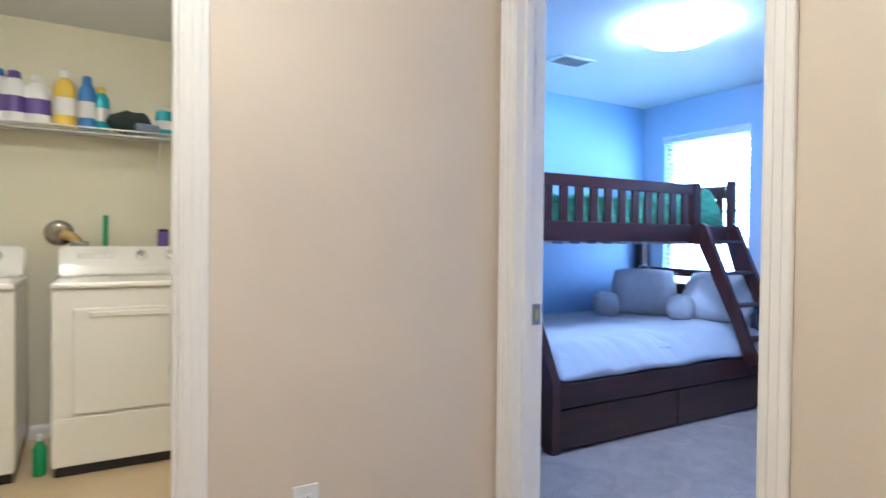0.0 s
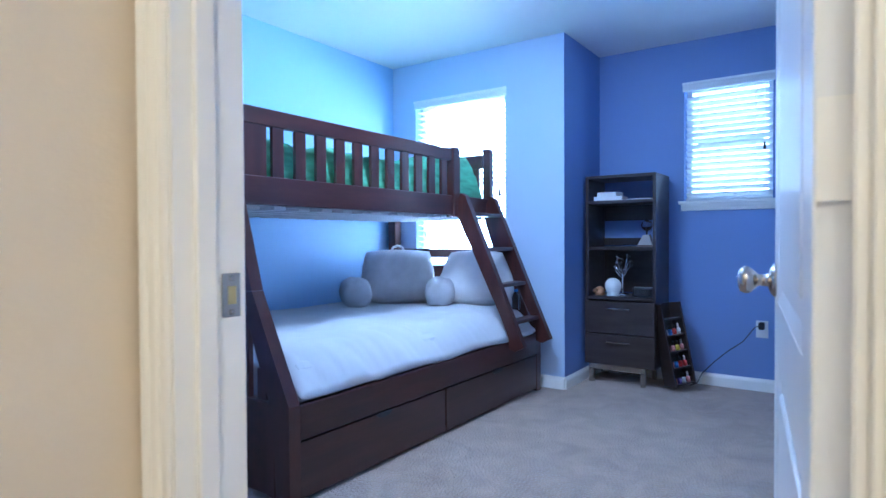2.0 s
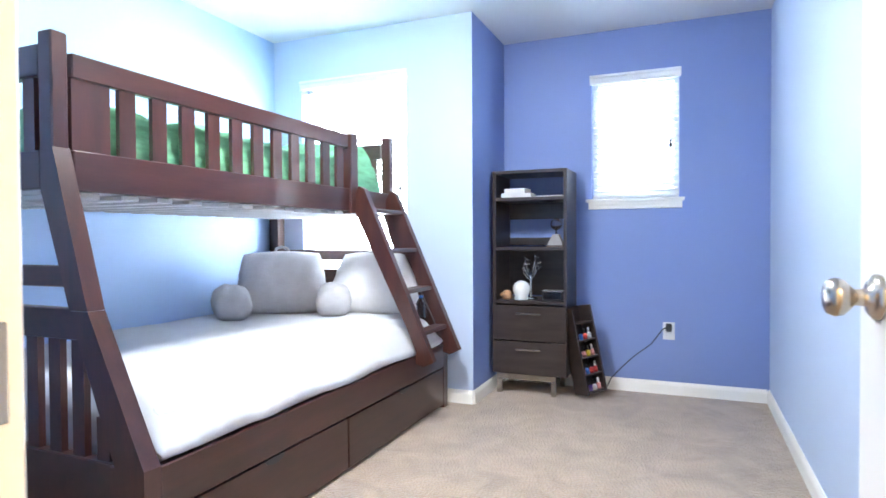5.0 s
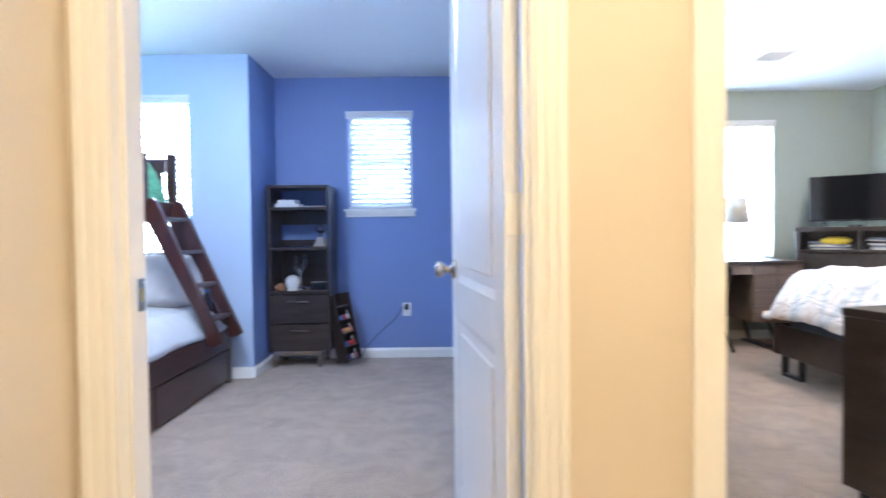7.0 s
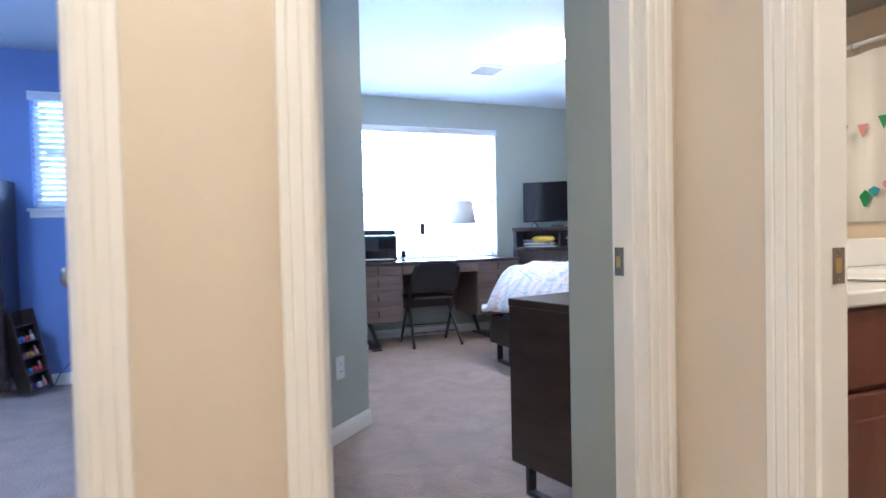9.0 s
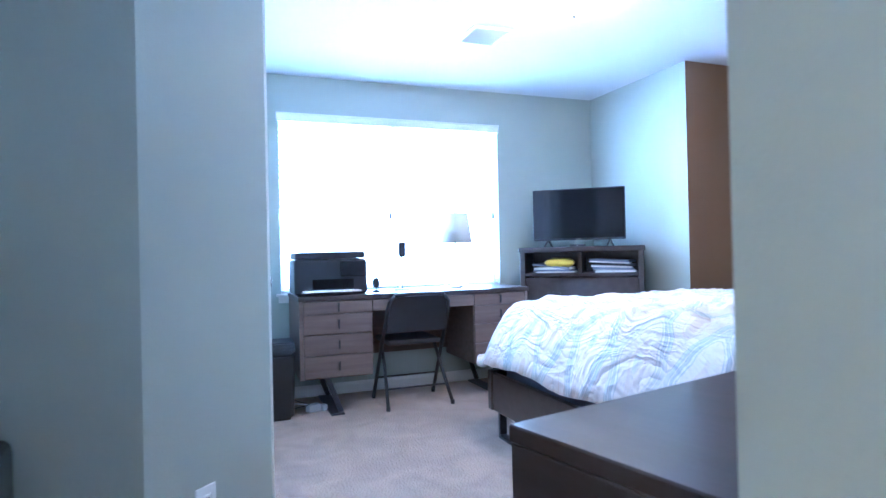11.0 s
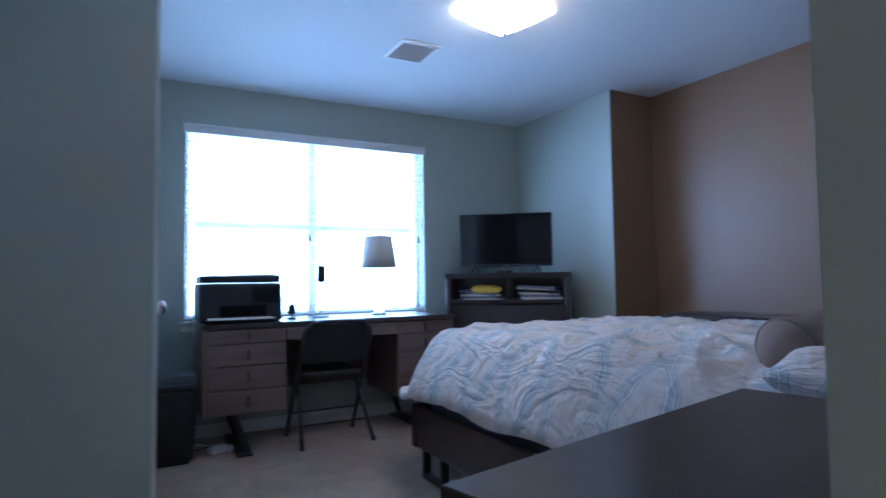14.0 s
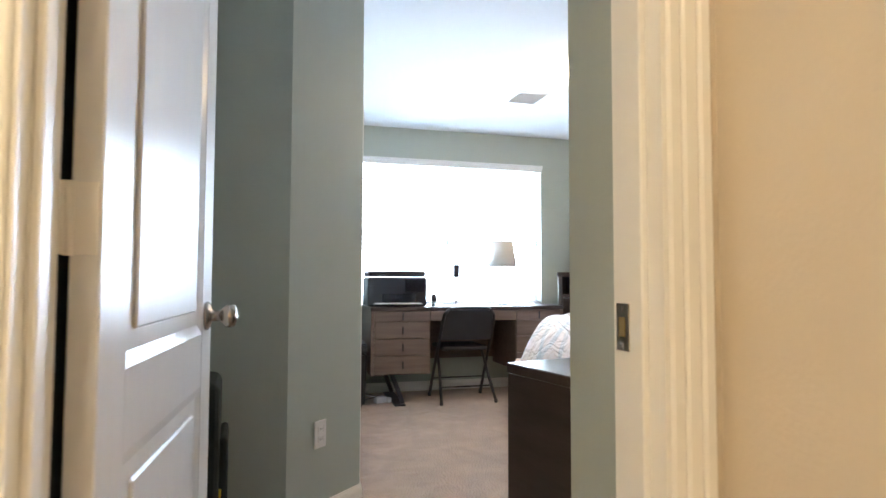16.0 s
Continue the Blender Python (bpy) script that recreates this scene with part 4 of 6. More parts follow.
_bm = sheet(B(), 2.205, 3.355, 4.225, 4.205, 90, 44, green_h)
_ob = on_bunk(single("green_comforter", _bm, M_GREEN, "rumpled green patterned comforter on the upper bunk", "comforter"))
_sol = _ob.modifiers.new("thick", 'SOLIDIFY')
_sol.thickness = 0.02

on_bunk(single("mattress", box(B(), 2.23, 3.03, 0.34, 4.22, 4.19, 0.55, 0.06, 3), M_SHEET, "full mattress on the lower bunk", "mattress"))


def sheet_h(x, y):
    # top, then a drape over the front edge
    d = y - 2.955
    front = 0.402 + 0.19 * math.sin(min(1.0, max(0.0, d / 0.20)) * math.pi / 2) ** 0.8
    folds = (0.034 * noise.noise(Vector((x * 8 + y * 5, y * 2.5, 1.7))) + 0.014 * noise.noise(Vector((x * 24 + y * 9, y * 4, 5.2)))) * max(0.0, 1 - d / 0.55) * min(1.0, d / 0.04)
    ends = min(1.0, max(0.0, min(x - 2.20, 4.245 - x) / 0.07))
    return 0.43 + (front - 0.43) * (0.3 + 0.7 * math.sin(ends * math.pi / 2)) + folds + wavy(x, y, 3.0, 0.016) * ends


_bm = sheet(B(), 2.20, 2.957, 4.245, 4.20, 120, 70, sheet_h)
_ob = on_bunk(single("bed_sheet", _bm, M_SHEET, "wrinkled white sheet over the lower mattress", "bed sheet"))
_sol = _ob.modifiers.new("thick", 'SOLIDIFY')
_sol.thickness = 0.012


def plump(bm, w, d, h, n=20, seed=0, flare=0.0, m=None):
    """A fat cushion with rounded corners, w by d by h, centred; flare widens the far end."""
    made = []
    for side in (1, -1):
        grid = []
        for j in range(n + 1):
            row = []
            for i in range(n + 1):
                u, v = 2 * i / n - 1, 2 * j / n - 1
                x, y = u * math.sqrt(1 - 0.17 * v * v), v * math.sqrt(1 - 0.17 * u * u)
                e = max(0.0, (1 - abs(u) ** 3.2) * (1 - abs(v) ** 3.2)) ** 0.5
                z = side * h / 2 * e + 0.014 * noise.noise(Vector((u * 2.2 + seed, v * 2.2, side))) * e
                vert = bm.verts.new((x * w / 2 * (1 + flare * v) + 0.008 * noise.noise(Vector((v * 3, seed, u))), y * d / 2, z))
                row.append(vert)
                made.append(vert)
            grid.append(row)
        for j in range(n):
            for i in range(n):
                q = (grid[j][i], grid[j][i + 1], grid[j + 1][i + 1], grid[j + 1][i])
                f = bm.faces.new(q if side > 0 else q[::-1])
                f.smooth = True
    bmesh.ops.remove_doubles(bm, verts=made, dist=0.0005)
    if m is not None:
        bmesh.ops.transform(bm, matrix=m, verts=[v for v in made if v.is_valid])
    return bm


def rest_pillow(name, label, at, turn, mat, s=1.0, lean=-14, arms=True, flare=-0.05):
    """A plush bed-rest pillow with a back and two fat arms; the front looks along local -y."""
    root = on_bunk(thing(name, label, "pillow", at, turn))
    part("back", plump(B(), 0.60 * s, 0.47 * s, 0.24 * s, 22, 3, flare, pose(0, 0.08, 0.215 * s, 90 + lean, 0, 0)), mat, root)
    for sg in (-1, 1) if arms else ():
        part("arm", plump(B(), 0.24 * s, 0.40 * s, 0.23 * s, 18, 5 + sg, 0.0, pose(sg * 0.33 * s, -0.12, 0.105 * s, 4, 0, -sg * 8)), mat, root)
    bm = tube(B(), [(-0.045, 0.14, 0.425 * s), (-0.035, 0.145, 0.462 * s), (0.0, 0.147, 0.475 * s), (0.035, 0.145, 0.462 * s), (0.045, 0.14, 0.425 * s)], 0.009, 8)
    part("carry_loop", bm, mat, root)
    return root


rest_pillow("rest_pillow", "grey plush bed-rest pillow with arms", (3.88, 3.86, 0.588), -50, M_PLUSH, 0.88)
rest_pillow("rest_pillow", "white plush wedge pillow propped beside the bunk ladder", (4.07, 3.36, 0.588), -74, M_PLUSH2, 0.88, -20, False, -0.17)
_b = on_bunk(thing("water_bottle", "small clear water bottle on the lower bunk", "bottle", (4.14, 3.06, 0.57)))
part("body", lathe(B(), [(0.0, 0.0), (0.028, 0.0), (0.03, 0.01), (0.03, 0.09), (0.014, 0.115), (0.012, 0.12), (0.0, 0.12)], 16), M_CLEAR, _b)
part("cap", lathe(B(), [(0.0, 0.12), (0.014, 0.12), (0.014, 0.138), (0.0, 0.138)], 14), M_BLUEB, _b, "blue cap")


def bookcase():
    x0, x1, y0, y1 = 4.69, 5.035, 2.285, 2.775
    root = thing("bookcase", "black-brown bookcase with two drawers on a metal base", "bookcase", (0, 0, 0))
    t = 0.022
    z0, z1 = 0.135, 1.485
    for y in (y0, y1 - t):
        part("side_panel", box(B(), x0, y, z0, x1, y + t, z1, 0.002), M_BLACKWOOD, root)
    part("top", box(B(), x0, y0 + t, z1 - t, x1, y1 - t, z1 - 0.0005, 0.002), M_BLACKWOOD, root)
    # low back rails leave the wall in view behind the open bays
    part("back_panel", box(B(), x1 - 0.010, y0 + t, z0, x1 - 0.004, y1 - t, 0.62), M_BLACKWOOD, root)
    part("back_panel", box(B(), x1 - 0.010, y0 + t, 0.63, x1 - 0.004, y1 - t, 0.955), M_BLACKWOOD, root)
    part("back_panel", box(B(), x1 - 0.010, y0 + t + 0.11, 0.985, x1 - 0.004, y1 - t, 1.04), M_BLACKWOOD, root)
    part("back_panel", box(B(), x1 - 0.010, y0 + t, 1.17, x1 - 0.004, y1 - t, 1.30), M_BLACKWOOD, root)
    for z in (0.600, 0.955, 1.285):
        part("shelf", box(B(), x0 + 0.006, y0 + t, z, x1 - 0.012, y1 - t, z + t, 0.002), M_BLACKWOOD, root)
    part("bottom", box(B(), x0, y0 + t, z0, x1 - 0.012, y1 - t, z0 + t), M_BLACKWOOD, root)
    for lo, hi in ((0.142, 0.355), (0.362, 0.592)):
        dr = part("drawer", box(B(), x0 - 0.018, y0 + 0.003, lo, x0 - 0.001, y1 - 0.003, hi, 0.002), M_BLACKWOOD, root)
        zc = hi - 0.05
        yc = (y0 + y1) / 2
        bm = B()
        box(bm, x0 - 0.043, yc - 0.082, zc - 0.006, x0 - 0.035, yc + 0.082, zc + 0.006, 0.002)
        for yy in (yc - 0.07, yc + 0.07):
            box(bm, x0 - 0.036, yy - 0.004, zc - 0.004, x0 - 0.018, yy + 0.004, zc + 0.004)
        part("handle", bm, M_STEEL, dr, "brushed metal bar handle")
    for x in (x0 + 0.012, x1 - 0.045):
        bm = B()
        box(bm, x, y0 + 0.075, 0.095, x + 0.03, y1 - 0.02, 0.134, 0.002)
        box(bm, x, y0 + 0.075, 0.0, x + 0.03, y0 + 0.105, 0.094, 0.002)
        box(bm, x, y1 - 0.058, 0.0, x + 0.03, y1 - 0.02, 0.094, 0.002)
        part("leg_frame", bm, M_STEEL, root, "brushed metal leg frame")
    return root


bookcase()


def book(at, turn, w, d, h, cover, label):
    root = thing("book", label, "book", at, turn)
    part("pages", box(B(), -w / 2 + 0.003, -d / 2 + 0.003, 0.002, w / 2 - 0.002, d / 2 - 0.003, h - 0.002), M_PAPER, root)
    bm = B()
    box(bm, -w / 2, -d / 2, 0, w / 2, d / 2, 0.002)
    box(bm, -w / 2, -d / 2, h - 0.002, w / 2, d / 2, h)
    box(bm, w / 2 - 0.002, -d / 2, 0.002, w / 2, d / 2, h - 0.002)
    part("cover", bm, cover, root)


SH1, SH2, SH3 = 1.307, 0.977, 0.622
book((4.80, 2.63, SH1), 4, 0.15, 0.205, 0.030, M_PAPER, "white paperback book lying flat on a shelf")
book((4.80, 2.635, SH1 + 0.030), -3, 0.13, 0.145, 0.032, M_PAPER, "small white book lying on another")
book((4.82, 2.41, SH1), -6, 0.16, 0.20, 0.010, M_PAPER, "thin white booklet lying on a shelf")
_b = thing("globe_ornament", "glass globe on a grey pyramid stand", "ornament", (4.80, 2.375, SH2))
part("stand", prism(B(), [(-0.052, -0.052), (0.052, -0.052), (0.052, 0.052), (-0.052, 0.052)], 0, 0.012), M_WALNUT, _b)
_bm = B()
_lo = [_bm.verts.new(p) for p in ((-0.05, -0.05, 0.012), (0.05, -0.05, 0.012), (0.05, 0.05, 0.012), (-0.05, 0.05, 0.012))]
_hi = [_bm.verts.new(p) for p in ((-0.02, -0.02, 0.085), (0.02, -0.02, 0.085), (0.02, 0.02, 0.085), (-0.02, 0.02, 0.085))]
for i in range(4):
    _bm.faces.new((_lo[i], _lo[(i + 1) % 4], _hi[(i + 1) % 4], _hi[i]))
_bm.faces.new(_hi)
part("pyramid", _bm, surface("grey_stone", (0.30, 0.27, 0.26), 0.6, 0.1, 9, 90, 0.2, 0.001), _b)
part("neck", tube(B(), [(0, 0, 0.085), (0, 0, 0.115)], 0.006, 8), M_BLACK, _b)
part("globe", lathe(B(), [(0.0, 0.112)] + [(0.038 * math.sin(a), 0.15 - 0.038 * math.cos(a)) for a in [math.pi * k / 12 for k in range(1, 12)]] + [(0.0, 0.188)], 20), M_CLEAR, _b, "clear glass globe")

# white round figurine with face marks, plain shapes only
_bm = B()
lathe(_bm, [(0.0, 0.0), (0.040, 0.0), (0.046, 0.012), (0.040, 0.024), (0.050, 0.040), (0.057, 0.065), (0.055, 0.090), (0.044, 0.112), (0.024, 0.126), (0.0, 0.130)], 24)
single("figurine", _bm, M_CERAMIC, "round white ceramic figurine on a shelf", "figurine", (4.765, 2.60, SH3))
_bm = B()
lathe(_bm, [(0.0, 0.0), (0.030, 0.0), (0.036, 0.016), (0.034, 0.040), (0.022, 0.058), (0.0, 0.066)], 16)
lathe(_bm, [(0.0, -0.02), (0.018, -0.012), (0.020, 0.006), (0.0, 0.018)], 12, (-0.03, 0.02, 0.035))
single("ornament", _bm, M_CORAL, "small brown carved ornament on a shelf", "ornament", (4.775, 2.70, SH3))


def wire_tree():
    root = thing("wire_tree", "small silver wire tree ornament", "ornament", (4.83, 2.55, SH3))
    part("base", lathe(B(), [(0.0, 0.0), (0.045, 0.0), (0.042, 0.012), (0.012, 0.022), (0.0, 0.022)], 18), M_CHROME, root)
    rnd = random.Random(4)
    bm = tube(B(), [(0, 0, 0.02), (0.004, 0.004, 0.08), (-0.004, 0.0, 0.14), (0.0, 0.006, 0.18)], [0.010, 0.008, 0.007, 0.006], 8)
    part("trunk", bm, M_CHROME, root)
    for k in range(9):
        a = k * 2.1
        r = 0.035 + 0.035 * rnd.random()
        z0, z1 = 0.12 + 0.007 * k, 0.17 + 0.012 * k
        p = [(0, 0.003, z0), (0.5 * r * math.cos(a), 0.5 * r * math.sin(a), z0 + 0.02), (r * math.cos(a), r * math.sin(a), z1), (r * 1.15 * math.cos(a + 0.5), r * 1.15 * math.sin(a + 0.5), z1 + 0.02)]
        br = part("branch", tube(B(), p, [0.005, 0.004, 0.003, 0.002], 6), M_CHROME, root)
        bm = B()
        for q in range(3):
            c = Vector(p[3]) + Vector((rnd.uniform(-0.012, 0.012), rnd.uniform(-0.012, 0.012), rnd.uniform(-0.008, 0.012)))
            lathe(bm, [(0.0, -0.006), (0.006, -0.002), (0.006, 0.003), (0.0, 0.007)], 7, c)
        part("leaf_bead", bm, M_CHROME, br)


wire_tree()
_b = thing("alarm_clock", "black rectangular digital clock on a shelf", "clock", (4.80, 2.395, SH3))
part("case", box(B(), -0.035, -0.07, 0.0, 0.035, 0.07, 0.068, 0.006, 2), M_BLACK, _b)
part("display", box(B(), -0.0365, -0.058, 0.012, -0.0345, 0.058, 0.058), M_SCREEN, _b, "dark glossy display")


def polish_rack():
    """Shallow dark tray with rows of small bottles, leaning on the bookcase."""
    root = thing("display_rack", "dark narrow wooden rack of small bottles leaning on the bookcase", "rack", (4.80, 2.20, 0.003), 14)
    root.matrix_basis = Matrix.Diagonal((1, 1, RISE, 1)) @ pose(4.68, 2.15, 0.035, -11, 0, 0) @ pose(0, 0, 0, 0, 0, -40)
    w, d, h = 0.16, 0.13, 0.56
    t = 0.012
    part("back_board", box(B(), 0, d - t, 0, w, d, h, 0.001), M_ESPRESSO, root)
    part("side_board", box(B(), 0, 0, 0, t, d - t, h, 0.001), M_ESPRESSO, root)
    part("side_board", box(B(), w - t, 0, 0, w, d - t, h, 0.001), M_ESPRESSO, root)
    cols = [M_RED, M_PINK, M_PURPLEB, M_PAPER, M_YELLOW, M_BLUEB]
    rnd = random.Random(8)
    for k in range(5):
        z = 0.008 + k * 0.11
        part("shelf", box(B(), t, 0.004, z, w - t, d - t, z + 0.008), M_ESPRESSO, root)
        if k < 4:
            for i in range(4):
                x = 0.029 + i * 0.034
                bo = part("small_bottle", lathe(B(), [(0.0, z + 0.008), (0.013, z + 0.008), (0.013, z + 0.042), (0.006, z + 0.048), (0.0, z + 0.048)], 10, (x, 0.04, 0)), rnd.choice(cols), root)
                part("cap", lathe(B(), [(0.0, z + 0.048), (0.007, z + 0.048), (0.006, z + 0.078), (0.0, z + 0.079)], 8, (x, 0.04, 0)), M_BLACK if i % 3 else M_CERAMIC, bo)
    return root


polish_rack()
_bm = tube(B(), [(5.01, 1.70, 0.445), (4.99, 1.73, 0.43), (4.99, 1.80, 0.33), (4.985, 1.90, 0.25), (4.98, 1.98, 0.17), (4.97, 2.05, 0.09), (4.96, 2.08, 0.02), (4.93, 2.12, 0.008)], 0.0035, 8)
part("cord", _bm, M_BLACK, OUT1, "thin black cord").matrix_parent_inverse = OUT1.matrix_basis.inverted()


# ---- sage bedroom ----
def desk():
    root = thing("desk", "grey walnut double-pedestal desk with dark drawer pulls", "desk", (0, 0, 0))
    x0, x1, y0, y1, zt = 5.12, 5.70, -1.77, -0.09, 0.80
    part("desktop", box(B(), x0 - 0.012, y0, zt - 0.03, x1, y1, zt, 0.003), M_BLACKWOOD, root, "dark desktop")
    part("side_panel", box(B(), x0, y1 - 0.03, 0.25, x1, y1 - 0.006, zt - 0.031), M_WALNUT, root)
    part("side_panel", box(B(), x0, y0 + 0.006, 0.25, x1, y0 + 0.03, zt - 0.031), M_WALNUT, root)
    for a, b in ((-0.58, y1 - 0.031), (y0 + 0.031, -1.33)):
        part("pedestal", box(B(), x0 + 0.022, a, 0.25, x1, b, zt - 0.032), M_WALNUT, root)

    def drawer(a, b, lo, hi, pull=True):
        dr = part("drawer", box(B(), x0, a + 0.003, lo + 0.003, x0 + 0.02, b - 0.003, hi - 0.003, 0.0015), M_WALNUT, root)
        if pull:
            c = (a + b) / 2
            bm = B()
            box(bm, x0 - 0.020, c - 0.006, (lo + hi) / 2 - 0.030, x0 - 0.014, c + 0.006, (lo + hi) / 2 + 0.030, 0.002)
            box(bm, x0 - 0.015, c - 0.005, (lo + hi) / 2 - 0.024, x0, c + 0.005, (lo + hi) / 2 - 0.016)
            box(bm, x0 - 0.015, c - 0.005, (lo + hi) / 2 + 0.016, x0, c + 0.005, (lo + hi) / 2 + 0.024)
            part("pull", bm, M_BLACKMETAL, dr, "black metal pull")
    for a, b in ((-0.58, y1 - 0.03), (y0 + 0.03, -1.33)):
        for lo, hi in ((0.26, 0.405), (0.405, 0.545), (0.545, 0.68), (0.68, 0.768)):
            drawer(a, b, lo, hi)
    drawer(-1.33, -0.58, 0.68, 0.768, False)
    # panel added in place of the shade on the wall below the desktop
    part("knee_space_shade_panel", box(B(), x1 - 0.03, -1.33, 0.30, x1 - 0.012, -0.58, 0.768), M_WALNUT, root)
    for c in (-0.335, -1.55):
        bm = B()
        bar(bm, (x0 + 0.06, c + 0.06, 0.25), (x0 + 0.05, c - 0.03, 0.012), 0.035, 0.012, (1, 0, 0), 0.002)
        bar(bm, (x1 - 0.06, c + 0.06, 0.25), (x1 - 0.03, c - 0.03, 0.012), 0.035, 0.012, (1, 0, 0), 0.002)
        box(bm, x0 + 0.0, c - 0.045, 0.0, x1 - 0.02, c + 0.045, 0.014, 0.002)
        part("sled_leg", bm, M_BLACKMETAL, root, "black metal sled leg")
    return root


desk()


def folding_chair(at, turn):
    """Local +x faces the desk."""
    root = thing("folding_chair", "black metal folding chair with a padded seat at the desk", "chair", at, turn)
    w = 0.225
    for s in (-1, 1):
        part("front_leg", tube(B(), [(0.40, s * (w + 0.008), 0.012), (0.16, s * w, 0.43), (0.02, s * (w - 0.005), 0.66), (-0.01, s * (w - 0.012), 0.735), (-0.018, s * (w - 0.05), 0.782)], 0.013, 10), M_BLACKMETAL, root)
        part("rear_leg", tube(B(), [(0.0, s * (w + 0.008), 0.012), (0.16, s * (w - 0.018), 0.26), (0.28, s * (w - 0.025), 0.425)], 0.012, 10), M_BLACKMETAL, root)
        for p in ((0.40, s * (w + 0.008), 0), (0.0, s * (w + 0.008), 0)):
            part("rubber_foot", lathe(B(), [(0.0, 0.0), (0.015, 0.0), (0.014, 0.03), (0.0, 0.03)], 12, p), M_BLACK, root)
    part("top_tube", tube(B(), [(-0.018, -(w - 0.05), 0.782), (-0.02, -0.08, 0.792), (-0.02, 0.08, 0.792), (-0.018, w - 0.05, 0.782)], 0.013, 10), M_BLACKMETAL, root)
    bm = B()
    poly = [(-w + 0.012, 0.52), (w - 0.012, 0.52), (w - 0.012, 0.70), (w - 0.03, 0.752), (w - 0.07, 0.776), (-w + 0.07, 0.776), (-w + 0.03, 0.752), (-w + 0.012, 0.70)]
    lo = [bm.verts.new((0.045 - (z - 0.585) * 0.33, y, z)) for y, z in poly]
    hi = [bm.verts.new((0.070 - (z - 0.585) * 0.33, y, z)) for y, z in poly]
    bm.faces.new(lo)
    bm.faces.new(hi[::-1])
    for i in range(len(poly)):
        j = (i + 1) % len(poly)
        bm.faces.new((lo[i], lo[j], hi[j], hi[i]))
    bmesh.ops.recalc_face_normals(bm, faces=bm.faces)
    part("backrest", bm, M_VINYLSEAT, root, "black padded back")
    part("seat", box(B(), 0.10, -w + 0.03, 0.425, 0.47, w - 0.03, 0.462, 0.014, 3), M_VINYLSEAT, root, "black padded seat")
    part("cross_bar", tube(B(), [(0.31, -w - 0.002, 0.17), (0.31, w + 0.002, 0.17)], 0.007, 8), M_BLACKMETAL, root)
    part("cross_bar", tube(B(), [(0.075, -w - 0.0, 0.13), (0.075, w + 0.0, 0.13)], 0.007, 8), M_BLACKMETAL, root)
    return root


folding_chair((5.075, -0.895, 0.0), 0)


def printer():
    root = thing("printer", "black inkjet printer with an open paper tray", "printer", (5.28, -0.34, 0.80))
    up = 0.03
    w = 0.25
    part("body", box(B(), 0.0, -w, 0.0, 0.35, w, 0.215 + up, 0.02, 3), M_BLACK, root)
    part("scanner_lid", box(B(), 0.01, -w + 0.01, 0.217 + up, 0.34, w - 0.01, 0.265 + up, 0.012, 2), M_BLACK, root)
    part("control_panel", box(B(), -0.012, -w + 0.02, 0.12, 0.004, -0.06, 0.20 + up, 0.004), M_SCREEN, root, "glossy control panel")
    part("output_slot", box(B(), -0.003, -w + 0.10, 0.03, 0.004, w - 0.12, 0.105), M_SCREEN, root)
    tr = part("paper_tray", box(B(), -0.11, -w + 0.06, 0.010, 0.0, w - 0.04, 0.022, 0.004), M_BLACK, root)
    part("paper", box(B(), -0.135, -w + 0.075, 0.0225, -0.004, w - 0.05, 0.030), M_PAPER, tr, "white paper")
    sh = B()
    prism(sh, [(0.02, -w + 0.02), (0.30, -w + 0.02), (0.30, 0.02), (0.06, 0.02)], 0.267 + up, 0.271 + up)
    part("loose_sheet", sh, M_PAPER, root, "white sheet on the lid")
    return root


printer()
_b = thing("webcam", "small black webcam on a stand on the desk", "webcam", (5.34, -0.665, 0.80))
part("foot", lathe(B(), [(0.0, 0.0), (0.03, 0.0), (0.028, 0.01), (0.006, 0.014), (0.006, 0.03), (0.0, 0.03)], 16), M_BLACK, _b)
part("body", lathe(B(), [(0.0, 0.03), (0.02, 0.034), (0.027, 0.055), (0.026, 0.08), (0.014, 0.10), (0.0, 0.104)], 16), M_BLACK, _b)
_b = thing("phone_stand", "black phone on a white desk stand", "phone stand", (5.42, -0.885, 0.80))
part("foot", lathe(B(), [(0.0, 0.0), (0.06, 0.0), (0.058, 0.008), (0.0, 0.010)], 24), M_WHITE, _b)
part("stem", tube(B(), [(0, 0, 0.008), (0, 0, 0.27)], 0.007, 10), M_WHITE, _b)
part("phone", box(B(), -0.016, -0.028, 0.245, -0.006, 0.028, 0.36, 0.004, 2), M_BLACK, _b, "black phone")


